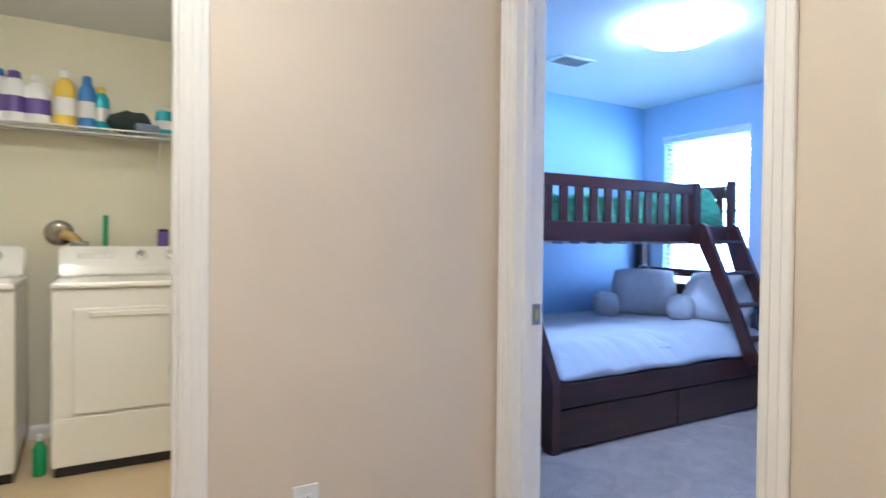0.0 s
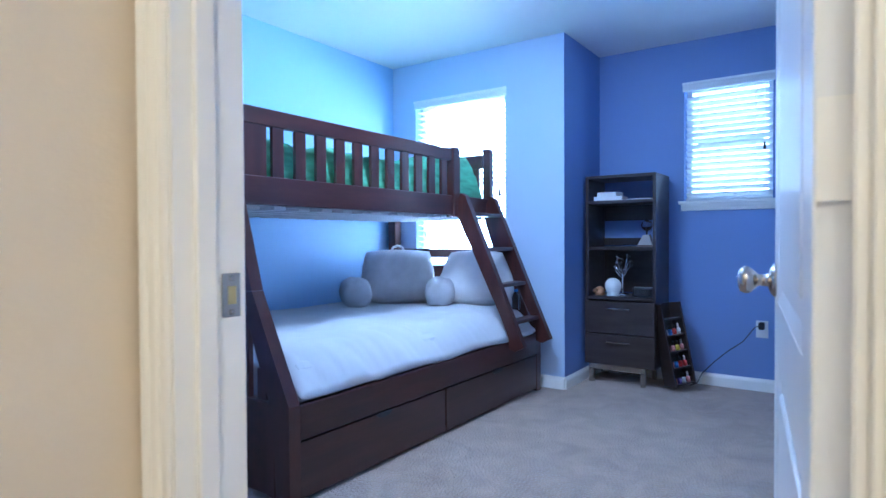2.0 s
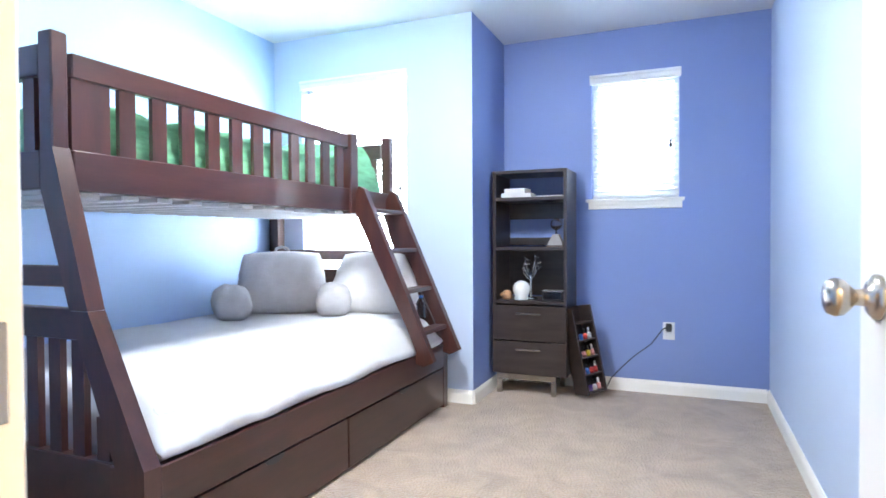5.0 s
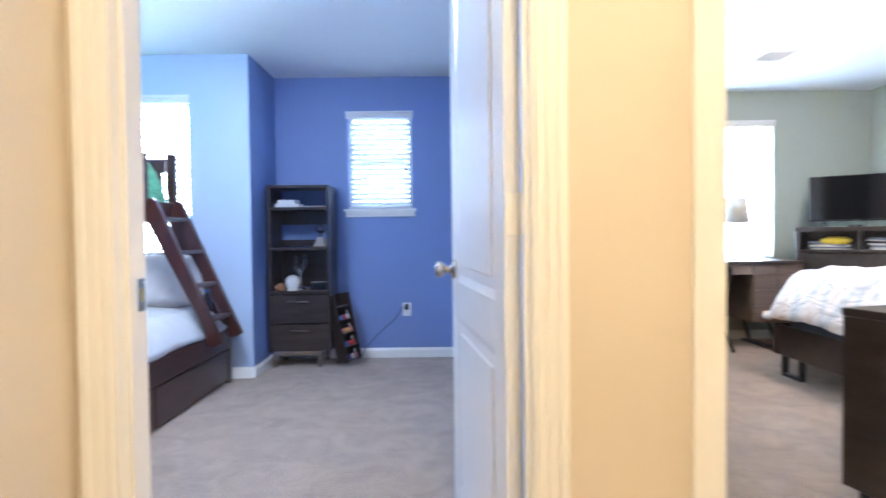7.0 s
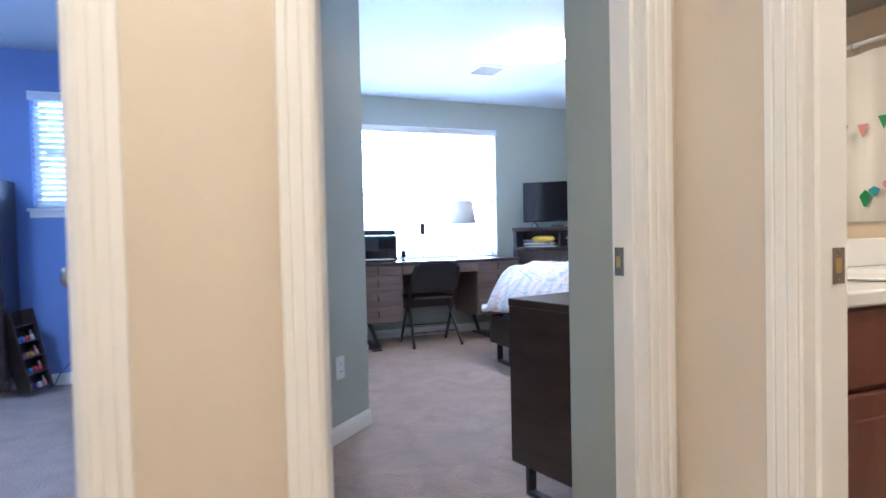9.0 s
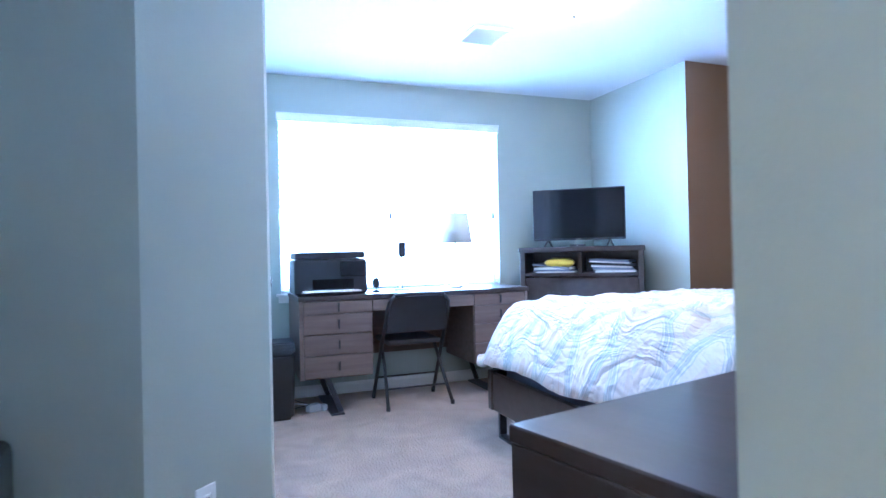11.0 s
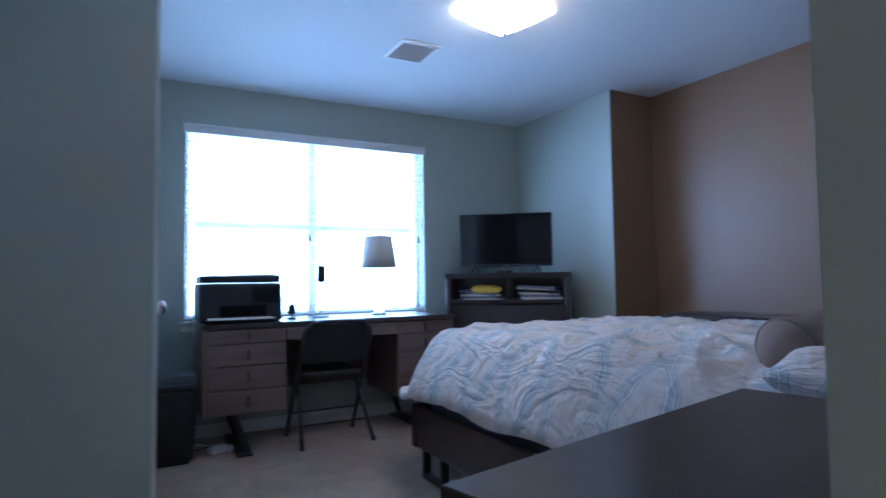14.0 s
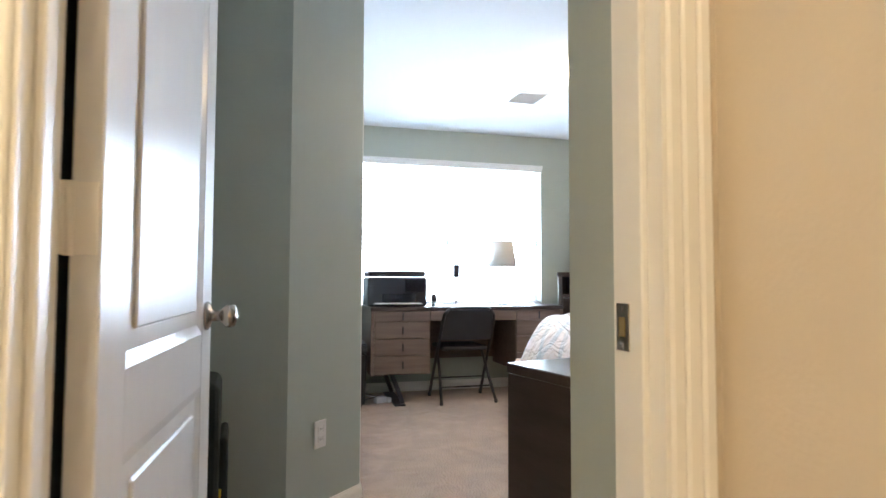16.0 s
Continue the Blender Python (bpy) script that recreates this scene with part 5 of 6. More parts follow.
def table_lamp(at):
    root = thing("table_lamp", "table lamp with a white cloth shade and glass base", "lamp", at)
    part("foot", lathe(B(), [(0.0, 0.0), (0.06, 0.0), (0.058, 0.012), (0.03, 0.016), (0.0, 0.016)], 24), M_CHROME, root)
    part("body", lathe(B(), [(0.02, 0.016), (0.035, 0.03), (0.062, 0.08), (0.066, 0.12), (0.05, 0.17), (0.022, 0.21), (0.014, 0.25), (0.012, 0.27)], 24), M_LAMPBASE, root, "clear glass body")
    part("stem", tube(B(), [(0, 0, 0.26), (0, 0, 0.60)], 0.007, 10), M_CHROME, root)
    bm = B()
    z0, z1, r0, r1 = 0.345, 0.575, 0.132, 0.098
    for ra, rb, za, zb in ((r0, r1, z0, z1), (r1, r1 - 0.003, z1, z1), (r1 - 0.003, r0 - 0.003, z1, z0), (r0 - 0.003, r0, z0, z0)):
        seg = 40
        a = [bm.verts.new((ra * math.cos(2 * math.pi * k / seg), ra * math.sin(2 * math.pi * k / seg), za)) for k in range(seg)]
        b = [bm.verts.new((rb * math.cos(2 * math.pi * k / seg), rb * math.sin(2 * math.pi * k / seg), zb)) for k in range(seg)]
        for k in range(seg):
            bm.faces.new((a[k], a[(k + 1) % seg], b[(k + 1) % seg], b[k])).smooth = True
    bmesh.ops.remove_doubles(bm, verts=bm.verts, dist=0.0002)
    part("shade", bm, M_SHADE, root, "white cloth drum shade")
    bm = B()
    for k in range(3):
        a = 2 * math.pi * k / 3
        tube(bm, [(0, 0, 0.57), (0.095 * math.cos(a), 0.095 * math.sin(a), 0.57)], 0.0022, 6)
    part("spider", bm, M_CHROME, root)
    part("finial", lathe(B(), [(0.0, 0.595), (0.008, 0.60), (0.009, 0.612), (0.0, 0.622)], 12), M_CHROME, root)


table_lamp((5.42, -1.315, 0.80))

CH = pose(5.06, -2.19, 0, 0, 0, 229.6)


def chest():
    """Local x along the front, -y the front."""
    root = thing("media_chest", "dark brown corner media chest with an open shelf", "chest", (5.06, -2.19, 0), 229.6)
    w, d, h = 0.925, 0.37, 1.095
    t = 0.04
    for x in (-w / 2, w / 2 - t):
        part("side_panel", box(B(), x, 0, 0.04, x + t, d, h - t, 0.003), M_ESPRESSO, root)
    part("top", box(B(), -w / 2 - 0.008, -0.012, h - t, w / 2 + 0.008, d, h, 0.004), M_ESPRESSO, root)
    part("back_panel", box(B(), -w / 2 + t, d - 0.012, 0.06, w / 2 - t, d - 0.002, h - t), M_ESPRESSO, root)
    part("shelf", box(B(), -w / 2 + t, 0.004, 0.865, w / 2 - t, d - 0.013, 0.89, 0.002), M_ESPRESSO, root)
    part("divider", box(B(), -0.012, 0.01, 0.89, 0.012, d - 0.013, h - t), M_ESPRESSO, root)
    for lo, hi in ((0.09, 0.33), (0.34, 0.60), (0.61, 0.855)):
        dr = part("drawer", box(B(), -w / 2 + t + 0.003, 0.002, lo, w / 2 - t - 0.003, 0.022, hi, 0.003), M_ESPRESSO, root)
        for x in (-0.2, 0.2):
            bm = B()
            box(bm, x - 0.05, -0.022, (lo + hi) / 2 - 0.006, x + 0.05, -0.014, (lo + hi) / 2 + 0.006, 0.002)
            box(bm, x - 0.045, -0.015, (lo + hi) / 2 - 0.004, x - 0.035, 0.003, (lo + hi) / 2 + 0.004)
            box(bm, x + 0.035, -0.015, (lo + hi) / 2 - 0.004, x + 0.045, 0.003, (lo + hi) / 2 + 0.004)
            part("handle", bm, M_BLACKMETAL, dr)
    part("plinth", box(B(), -w / 2 + 0.01, 0.02, 0.0, w / 2 - 0.01, d - 0.01, 0.06), M_ESPRESSO, root)


chest()


def on_chest(x, y, z, turn=0.0):
    m = CH @ pose(x, y, z, 0, 0, turn)
    return m


def place(ob, m):
    ob.matrix_basis = Matrix.Diagonal((1, 1, RISE, 1)) @ m
    return ob


_t = place(thing("television", "black flat-screen television on a corner chest", "television"), on_chest(-0.02, 0.13, 1.095))
part("panel", box(B(), -0.355, 0.0, 0.052, 0.355, 0.045, 0.465, 0.006, 2), M_BLACK, _t)
part("screen", box(B(), -0.345, -0.0025, 0.068, 0.345, 0.002, 0.457), M_SCREEN, _t, "dark glossy screen")
for _s in (-0.24, 0.24):
    _bm = B()
    bar(_bm, (_s, 0.02, 0.058), (_s - 0.02, -0.06, 0.004), 0.016, 0.008, (1, 0, 0), 0.001)
    bar(_bm, (_s, 0.02, 0.058), (_s + 0.02, 0.10, 0.004), 0.016, 0.008, (1, 0, 0), 0.001)
    part("foot", _bm, M_BLACK, _t)
part("badge", box(B(), -0.018, -0.0035, 0.056, 0.018, -0.001, 0.064), M_STEEL, _t)
_t = place(thing("set_top_box", "small black streaming box under the television", "media box"), on_chest(-0.02, 0.06, 1.095))
part("case", box(B(), -0.06, -0.035, 0.0, 0.06, 0.035, 0.018, 0.005, 2), M_BLACK, _t)
part("light", box(B(), -0.004, -0.0365, 0.007, 0.004, -0.034, 0.011), M_CERAMIC, _t)


def paper_stack(at, sheets, label, cols, w=0.26, seed=1):
    rnd = random.Random(seed)
    root = place(thing("paper_stack", label, "papers"), at)
    z = 0.0
    for k in range(sheets):
        h = rnd.uniform(0.006, 0.016)
        bm = B()
        box(bm, -w / 2, -0.11, 0, w / 2, 0.11, h, 0.001)
        ob = part("folder", bm, cols[k % len(cols)], root)
        ob.matrix_basis = pose(rnd.uniform(-0.015, 0.015), rnd.uniform(-0.01, 0.02), z + 0.0005, 0, rnd.uniform(0.0, 2.5) * k, rnd.uniform(-12, 12))
        z += h + 0.004
    return root


M_BLUEGREY = surface("blue_grey_card", (0.20, 0.23, 0.32), 0.7, 0.1, 9, 60, 0.1, 0.001)
paper_stack(on_chest(-0.21, 0.15, 0.891), 4, "stack of papers and folders on the chest shelf", [M_PAPER, M_BLUEGREY], 0.30, 1)
paper_stack(on_chest(0.23, 0.15, 0.891), 6, "uneven stack of papers on the chest shelf", [M_PAPER, M_BLUEGREY, M_PAPER, M_BLACK], 0.30, 2)
_bm = B()
cushion(_bm, 0.24, 0.16, 0.07, 14, 2, 0.6)
place(single("plastic_bag", _bm, M_YELLOW, "crumpled yellow plastic bag on folders", "bag"), on_chest(-0.17, 0.12, 0.935, 8))


def dresser():
    """Local x runs along the front from the door; the body lies to -y."""
    root = thing("dresser", "black-brown dresser with metal sled legs", "dresser", (2.11, -0.052, 0), -77.0)
    w, d, h = 0.92, 0.40, 0.79
    part("top", box(B(), 0, -d, h - 0.03, w, 0.0, h, 0.003), M_BLACKWOOD, root)
    part("side_panel", box(B(), 0.002, -d + 0.004, 0.14, 0.03, -0.004, h - 0.031, 0.002), M_BLACKWOOD, root)
    part("side_panel", box(B(), w - 0.03, -d + 0.004, 0.14, w - 0.002, -0.004, h - 0.031, 0.002), M_BLACKWOOD, root)
    part("body", box(B(), 0.03, -d + 0.004, 0.141, w - 0.03, -0.026, h - 0.032), M_BLACKWOOD, root)
    for k in range(3):
        lo = 0.15 + k * 0.203
        for a, b in ((0.034, w / 2 - 0.003), (w / 2 + 0.003, w - 0.034)):
            dr = part("drawer", box(B(), a, -0.024, lo, b, -0.003, lo + 0.196, 0.002), M_BLACKWOOD, root)
            c = (a + b) / 2
            part("handle", box(B(), c - 0.07, -0.002, lo + 0.14, c + 0.07, 0.014, lo + 0.15, 0.002), M_BLACKMETAL, dr)
    for x in (0.05, w - 0.09):
        bm = B()
        box(bm, x, -d + 0.03, 0.0, x + 0.04, -0.03, 0.016, 0.002)
        box(bm, x, -d + 0.03, 0.016, x + 0.04, -d + 0.05, 0.14, 0.002)
        box(bm, x, -0.05, 0.016, x + 0.04, -0.03, 0.14, 0.002)
        part("sled_leg", bm, M_BLACKMETAL, root)


dresser()

_b = thing("low_dresser", "low dark wooden dresser against a brown wall", "dresser", (3.70, -3.03, 0))
part("top", box(B(), -0.50, -0.17, 0.775, 0.50, 0.15, 0.805, 0.003), M_BLACKWOOD, _b)
part("body", box(B(), -0.485, -0.16, 0.08, 0.485, 0.12, 0.774, 0.002), M_BLACKWOOD, _b)
for _k in range(3):
    part("drawer", box(B(), -0.48, 0.121, 0.10 + _k * 0.22, 0.48, 0.138, 0.31 + _k * 0.22, 0.002), M_BLACKWOOD, _b)
for _x in (-0.45, 0.41):
    part("leg", box(B(), _x, -0.15, 0.0, _x + 0.04, 0.11, 0.079, 0.002), M_BLACKWOOD, _b)

# bed
BX0, BX1, BY0, BY1 = 2.02, 4.33, -2.70, -1.06


def bed():
    root = thing("bed", "espresso wooden platform bed with sled legs", "bed", (0, 0, 0))
    part("side_rail", box(B(), BX0, BY1 - 0.03, 0.155, BX1 - 0.05, BY1, 0.375, 0.006), M_ESPRESSO, root)
    part("side_rail", box(B(), BX0, BY0, 0.155, BX1 - 0.05, BY0 + 0.03, 0.375, 0.006), M_ESPRESSO, root)
    part("foot_board", box(B(), BX1 - 0.05, BY0 - 0.008, 0.155, BX1, BY1 + 0.008, 0.385, 0.006), M_ESPRESSO, root)
    part("head_board", box(B(), BX0 - 0.06, BY0 - 0.02, 0.12, BX0 - 0.002, BY1 + 0.02, 0.98, 0.008, 2), M_ESPRESSO, root)
    part("platform", box(B(), BX0, BY0 + 0.031, 0.20, BX1 - 0.051, BY1 - 0.031, 0.26), M_ESPRESSO, root)
    for y in (BY1 - 0.065, BY0 + 0.02):
        for xx in (BX1 - 0.07, BX0 + 0.15):
            bm = B()
            box(bm, xx - 0.22, y, 0.0, xx, y + 0.045, 0.022, 0.003)
            box(bm, xx - 0.022, y, 0.022, xx, y + 0.045, 0.156, 0.003)
            box(bm, xx - 0.22, y, 0.022, xx - 0.198, y + 0.045, 0.156, 0.003)
            part("sled_leg", bm, M_BLACKMETAL, root, "black metal sled leg")


bed()
single("mattress", box(B(), BX0 + 0.01, BY0 + 0.045, 0.262, BX1 - 0.07, BY1 - 0.06, 0.47, 0.05, 3), M_GREYCLOTH, "blue-grey mattress on the platform bed", "mattress")


def comforter_h(x, y):
    dn = min(-1.01 - y, y + 2.78)
    dx = 4.50 - x
    r = 0.27
    # rounded corner at the foot
    a, b = max(0.0, r - dn), max(0.0, r - dx)
    d = r - math.hypot(a, b)
    k = max(0.0, min(1.0, d / r))
    z = 0.445 + 0.355 * math.sin(k * math.pi / 2) ** 0.75
    z += 0.03 * math.sin(min(1, max(0, (x - 2.0) / 2.4)) * math.pi) * k
    p = Vector((x, y, 0))
    q = Vector((x * 5.5 + y * 3.0, y * 2.2 - x * 1.2, 0.7))
    folds = abs(noise.noise(p * 3.1)) * 0.035 + (0.5 - abs(noise.noise(q))) * 0.030 + (0.5 - abs(noise.noise(q * 2.3 + Vector((5, 2, 0))))) * 0.020 + (0.5 - abs(noise.noise(q * 4.7 + Vector((1, 7, 0))))) * 0.010 - 0.028 + noise.noise(p * 9.0) * 0.006
    ridge = 0.045 * math.exp(-((y + 1.42 + 0.25 * (x - 2.9) + 0.10 * math.sin(x * 5)) / 0.045) ** 2) * max(0, 1 - abs(x - 2.9) / 0.55)
    ridge += 0.03 * math.exp(-((y + 1.75 + 0.35 * (x - 3.0)) / 0.05) ** 2) * max(0, 1 - abs(x - 3.0) / 0.5)
    z -= 0.05 * min(1.0, max(0.0, (2.75 - x) / 0.4)) * k
    hem = 0.012 * math.sin(x * 9 + y * 8) * (1 - k) ** 2
    return z + (folds - 0.012) * (0.25 + 0.75 * k) + ridge * k + hem


_bm = sheet(B(), 2.06, -2.78, 4.50, -1.01, 170, 130, comforter_h, uv=True)
# round the foot corners of the hem
for _v in _bm.verts:
    for cy, sg in ((-1.01, 1), (-2.78, -1)):
        qx, qy = _v.co.x - (4.50 - 0.16), (_v.co.y - (cy - sg * 0.16)) * sg
        if qx > 0 and qy > 0:
            m = max(qx, qy)
            l = math.hypot(qx, qy)
            f = m / l
            _v.co.x = 4.50 - 0.16 + qx * f
            _v.co.y = cy - sg * 0.16 + sg * qy * f
_ob = single("comforter", _bm, M_COMFORT, "puffy white comforter with blue medallion print", "comforter")
_sol = _ob.modifiers.new("thick", 'SOLIDIFY')
_sol.thickness = 0.03


def bolster(p, q, r):
    root = thing("bolster_pillow", "sand cylindrical bolster pillow with piping on the bed", "pillow")
    p, q = Vector(p), Vector(q)
    d = (q - p).normalized()
    n = 12
    pts = [p + (q - p) * (k / n) for k in range(n + 1)]
    part("body", tube(B(), [pts[0] - d * 0.034, pts[0] - d * 0.030, pts[0] - d * 0.02] + pts + [pts[-1] + d * 0.02, pts[-1] + d * 0.034], [r * 0.1, r * 0.5, r * 0.82, *[r * (0.97 + 0.03 * math.sin(k * 1.9)) for k in range(n + 1)], r * 0.82, r * 0.1], 32), M_BOLSTER, root)
    for c in (p, q):
        s = d.orthogonal().normalized()
        u = d.cross(s)
        ring = [c + (s * math.cos(a) + u * math.sin(a)) * (r * 0.985) for a in [2 * math.pi * k / 36 for k in range(37)]]
        part("piping", tube(B(), ring, 0.004, 8, False), M_BOLSTER, root)


bolster((2.45, -1.335, 0.838), (2.43, -1.72, 0.872), 0.090)


def sham(at, rx, ry, rz, w, d, h, seed, label):
    root = thing("pillow", label, "pillow", at)
    root.matrix_basis = pose(*at, rx, ry, rz)
    bm = B()
    cushion(bm, w, d, h, 20, seed, 0.45)
    for v in bm.verts:
        u = v.co.x / w * 2
        v.co.z += 0.010 * math.sin(v.co.y * 34 + 4 * u) * max(0.0, 1 - abs(abs(u) - 0.55))
    part("cover", bm, M_COMFORT, root)
    return root


sham((2.15, -1.46, 0.735), -7, -3, 6, 0.60, 0.66, 0.12, 0, "white medallion-print pillow lying flat on the bed")
sham((2.33, -2.26, 0.80), 6, 17, 10, 0.60, 0.70, 0.16, 7, "white medallion-print pillow propped on the bed")
_bm = B()
cushion(_bm, 0.54, 0.62, 0.07, 16, 3, 0.5)
_o = single("pillow", _bm, M_SHEET, "pale blue-grey pillow beneath a printed pillow", "pillow", (2.14, -1.44, 0.705), 6)


def trash_bin():
    root = thing("trash_bin", "black plastic trash bin with a lid by the desk", "trash bin", (5.24, 0.050, 0))
    bm = B()
    w0, w1, h = 0.105, 0.12, 0.44
    lo = [bm.verts.new((x * w0, y * w0, 0)) for x, y in ((-1, -1), (1, -1), (1, 1), (-1, 1))]
    hi = [bm.verts.new((x * w1, y * w1, h)) for x, y in ((-1, -1), (1, -1), (1, 1), (-1, 1))]
    bm.faces.new(lo[::-1])
    bm.faces.new(hi)
    for i in range(4):
        bm.faces.new((lo[i], lo[(i + 1) % 4], hi[(i + 1) % 4], hi[i]))
    bmesh.ops.bevel(bm, geom=list(bm.edges), offset=0.022, segments=3, affect='EDGES')
    part("body", bm, M_BLACK, root)
    bm = B()
    prism(bm, [(-0.125, 0.44), (0.125, 0.44), (0.12, 0.48), (0.06, 0.52), (-0.09, 0.505), (-0.12, 0.47)], -0.12, 0.12, Matrix(((1, 0, 0, 0), (0, 0, 1, 0), (0, 1, 0, 0), (0, 0, 0, 1))))
    bmesh.ops.recalc_face_normals(bm, faces=bm.faces)
    bmesh.ops.bevel(bm, geom=list(bm.edges), offset=0.01, segments=2, affect='EDGES')
    part("lid", bm, M_BLACK, root, "glossy black lid")


trash_bin()
_b = thing("power_strip", "white power strip with cables under the desk", "power strip", (5.30, -0.20, 0), 20)
part("body", box(B(), -0.03, -0.045, 0.0, 0.03, 0.045, 0.05, 0.006, 2), M_WHITE, _b)
part("adapter", box(B(), -0.045, -0.085, 0.0, -0.0, -0.05, 0.04, 0.004), M_WHITE, _b)
for _i, (_mm, _o) in enumerate(((M_BLACK, 0.0), (M_WHITE, 0.04), (M_BLACK, 0.08))):
    _pts = [(0.0, 0.03, 0.05), (0.02 + _o, 0.10, 0.04 + _o * 0.5), (0.10, 0.16 - _o, 0.012), (0.22, 0.10 + _o, 0.03 + _o), (0.33, 0.05 + _o, 0.12), (0.36, 0.03 + _o, 0.30 + _o)]
    part("cable", tube(B(), _pts, 0.0035, 8), _mm, _b)


def suitcase(at, turn):
    root = thing("suitcase", "black upright suitcase behind an open door", "suitcase", at, turn)
    part("shell", box(B(), -0.16, -0.09, 0.03, 0.16, 0.09, 0.70, 0.03, 3), M_DARKCLOTH, root)
    part("pocket", box(B(), -0.12, -0.115, 0.10, 0.12, -0.088, 0.52, 0.012, 2), M_DARKCLOTH, root)
    part("tag", box(B(), -0.13, -0.097, 0.30, -0.10, -0.089, 0.36, 0.002), M_YELLOW, root, "yellow tag")
    part("handle", tube(B(), [(-0.09, 0.05, 0.69), (-0.09, 0.05, 0.86), (-0.07, 0.05, 0.88), (0.07, 0.05, 0.88), (0.09, 0.05, 0.86), (0.09, 0.05, 0.69)], 0.009, 10), M_BLACKMETAL, root)
    for x in (-0.12, 0.12):
        part("wheel", lathe(B(), [(0.0, -0.012), (0.03, -0.012), (0.03, 0.012), (0.0, 0.012)], 16, (x, 0.04, 0.03), 'x'), M_BLACK, root)


suitcase((2.60, 0.875, 0.0), 4)
# made-up black sheet on a hook, keeps the gap behind the door leaf dark
_b = thing("door_gap_dark_sheet", "long black sheet added to darken the gap behind the open door", "garment bag", (1.60, 0.985, 0.0))
_bm = sheet(B(), -0.22, -0.85, 0.22, 0.85, 36, 40, lambda x, y: 0.028 + 0.016 * math.sin(x * 34 + y * 1.5) * (0.6 - 0.35 * y))
bmesh.ops.transform(_bm, matrix=pose(0, -0.018, 0.98, 90, 0, 0), verts=_bm.verts)
_o = part("bag", _bm, M_DARKCLOTH, _b)
_sol = _o.modifiers.new("thick", 'SOLIDIFY')
_sol.thickness = 0.012
part("dark_sheet_hook", tube(B(), [(0, 0.015, 1.90), (0, -0.03, 1.91), (0, -0.045, 1.88), (0, -0.04, 1.82)], 0.004, 8), M_STEEL, _b, "metal hook")

# ---- laundry ----
def washer(name, label, x0, y0, console_r):
    root = thing(name, label, "laundry machine", (x0, y0, 0))
    w, d, h = 0.685, 0.66, 0.965
    part("cabinet", box(B(), 0, 0.012, 0.055, w, d, h - 0.03, 0.012, 2), M_ENAMEL, root)
    part("toe_kick", box(B(), 0.015, 0.035, 0.005, w - 0.015, d - 0.02, 0.055), M_BLACK, root, "black toe recess")
    part("front_panel", box(B(), 0.005, 0.0, 0.062, w - 0.005, 0.014, 0.30, 0.004), M_ENAMEL, root)
    dr = part("door", box(B(), 0.09, -0.004, 0.31, w - 0.09, 0.014, 0.84, 0.010, 2), M_ENAMEL, root)
    part("door_pull", box(B(), 0.16, -0.012, 0.79, w - 0.16, -0.003, 0.82, 0.004), M_ENAMEL, dr)
    part("top", box(B(), -0.003, -0.003, h - 0.03, w + 0.003, d, h, 0.012, 3), M_ENAMEL, root)
    bm = B()
    prism(bm, [(d - 0.17, h), (d - 0.015, h), (d - 0.015, h + 0.17), (d - 0.09, h + 0.17), (d - 0.15, h + 0.05)], 0.01, w - 0.01, Matrix(((0, 0, 1, 0), (1, 0, 0, 0), (0, 1, 0, 0), (0, 0, 0, 1))))
    bmesh.ops.recalc_face_normals(bm, faces=bm.faces)
    bmesh.ops.bevel(bm, geom=list(bm.edges), offset=0.012, segments=2, affect='EDGES')
    con = part("console", bm, M_ENAMEL, root)
    for x in console_r:
        lb = B()
        lathe(lb, [(0.034, 0.0), (0.032, -0.012), (0.026, -0.026), (0.0, -0.028)], 20, (x, d - 0.115, h + 0.115), 'y')
        bmesh.ops.recalc_face_normals(lb, faces=lb.faces)
        part("dial", lb, M_CHROME, con, "chrome control dial")
    part("legend", box(B(), 0.10, d - 0.126, h + 0.09, 0.28, d - 0.115, h + 0.13, 0.003), M_PAPER, con)
    return root


washer("dryer", "white front-loading dryer with a chrome dial", -0.195, 3.87, (0.42, 0.58))
washer("washing_machine", "white washing machine with a control console", -1.02, 3.90, (0.22, 0.55))


def wire_shelf():
    root = thing("wire_shelf", "white coated wire shelf on the laundry wall", "shelf", (0, 4.62, 1.80))
    x0, x1 = -1.28, 1.10
    part("front_wire", tube(B(), [(x0, -0.31, 0.0), (x1, -0.31, 0.0)], 0.004, 8), M_WHITE, root)
    part("front_wire", tube(B(), [(x0, -0.31, -0.03), (x1, -0.31, -0.03)], 0.004, 8), M_WHITE, root)
    part("back_wire", tube(B(), [(x0, -0.008, 0.0), (x1, -0.008, 0.0)], 0.004, 8), M_WHITE, root)
    bm = B()
    tube(bm, [(0, -0.31, -0.03), (0, -0.31, 0.003), (0, -0.006, 0.003)], 0.0018, 5)
    first = None
    n = 94
    for k in range(n):
        x = x0 + 0.012 + (x1 - x0 - 0.024) * k / (n - 1)
        if first is None:
            ob = first = part("cross_wire", bm, M_WHITE, root)
        else:
            ob = new("cross_wire", first.data)
            ob.parent = root
        ob.location.x = x
    for x in (-0.7, 0.32):
        part("bracket", bar(B(), (x, -0.29, -0.012), (x, -0.006, -0.26), 0.012, 0.006, (1, 0, 0), 0.001), M_WHITE, root)


wire_shelf()


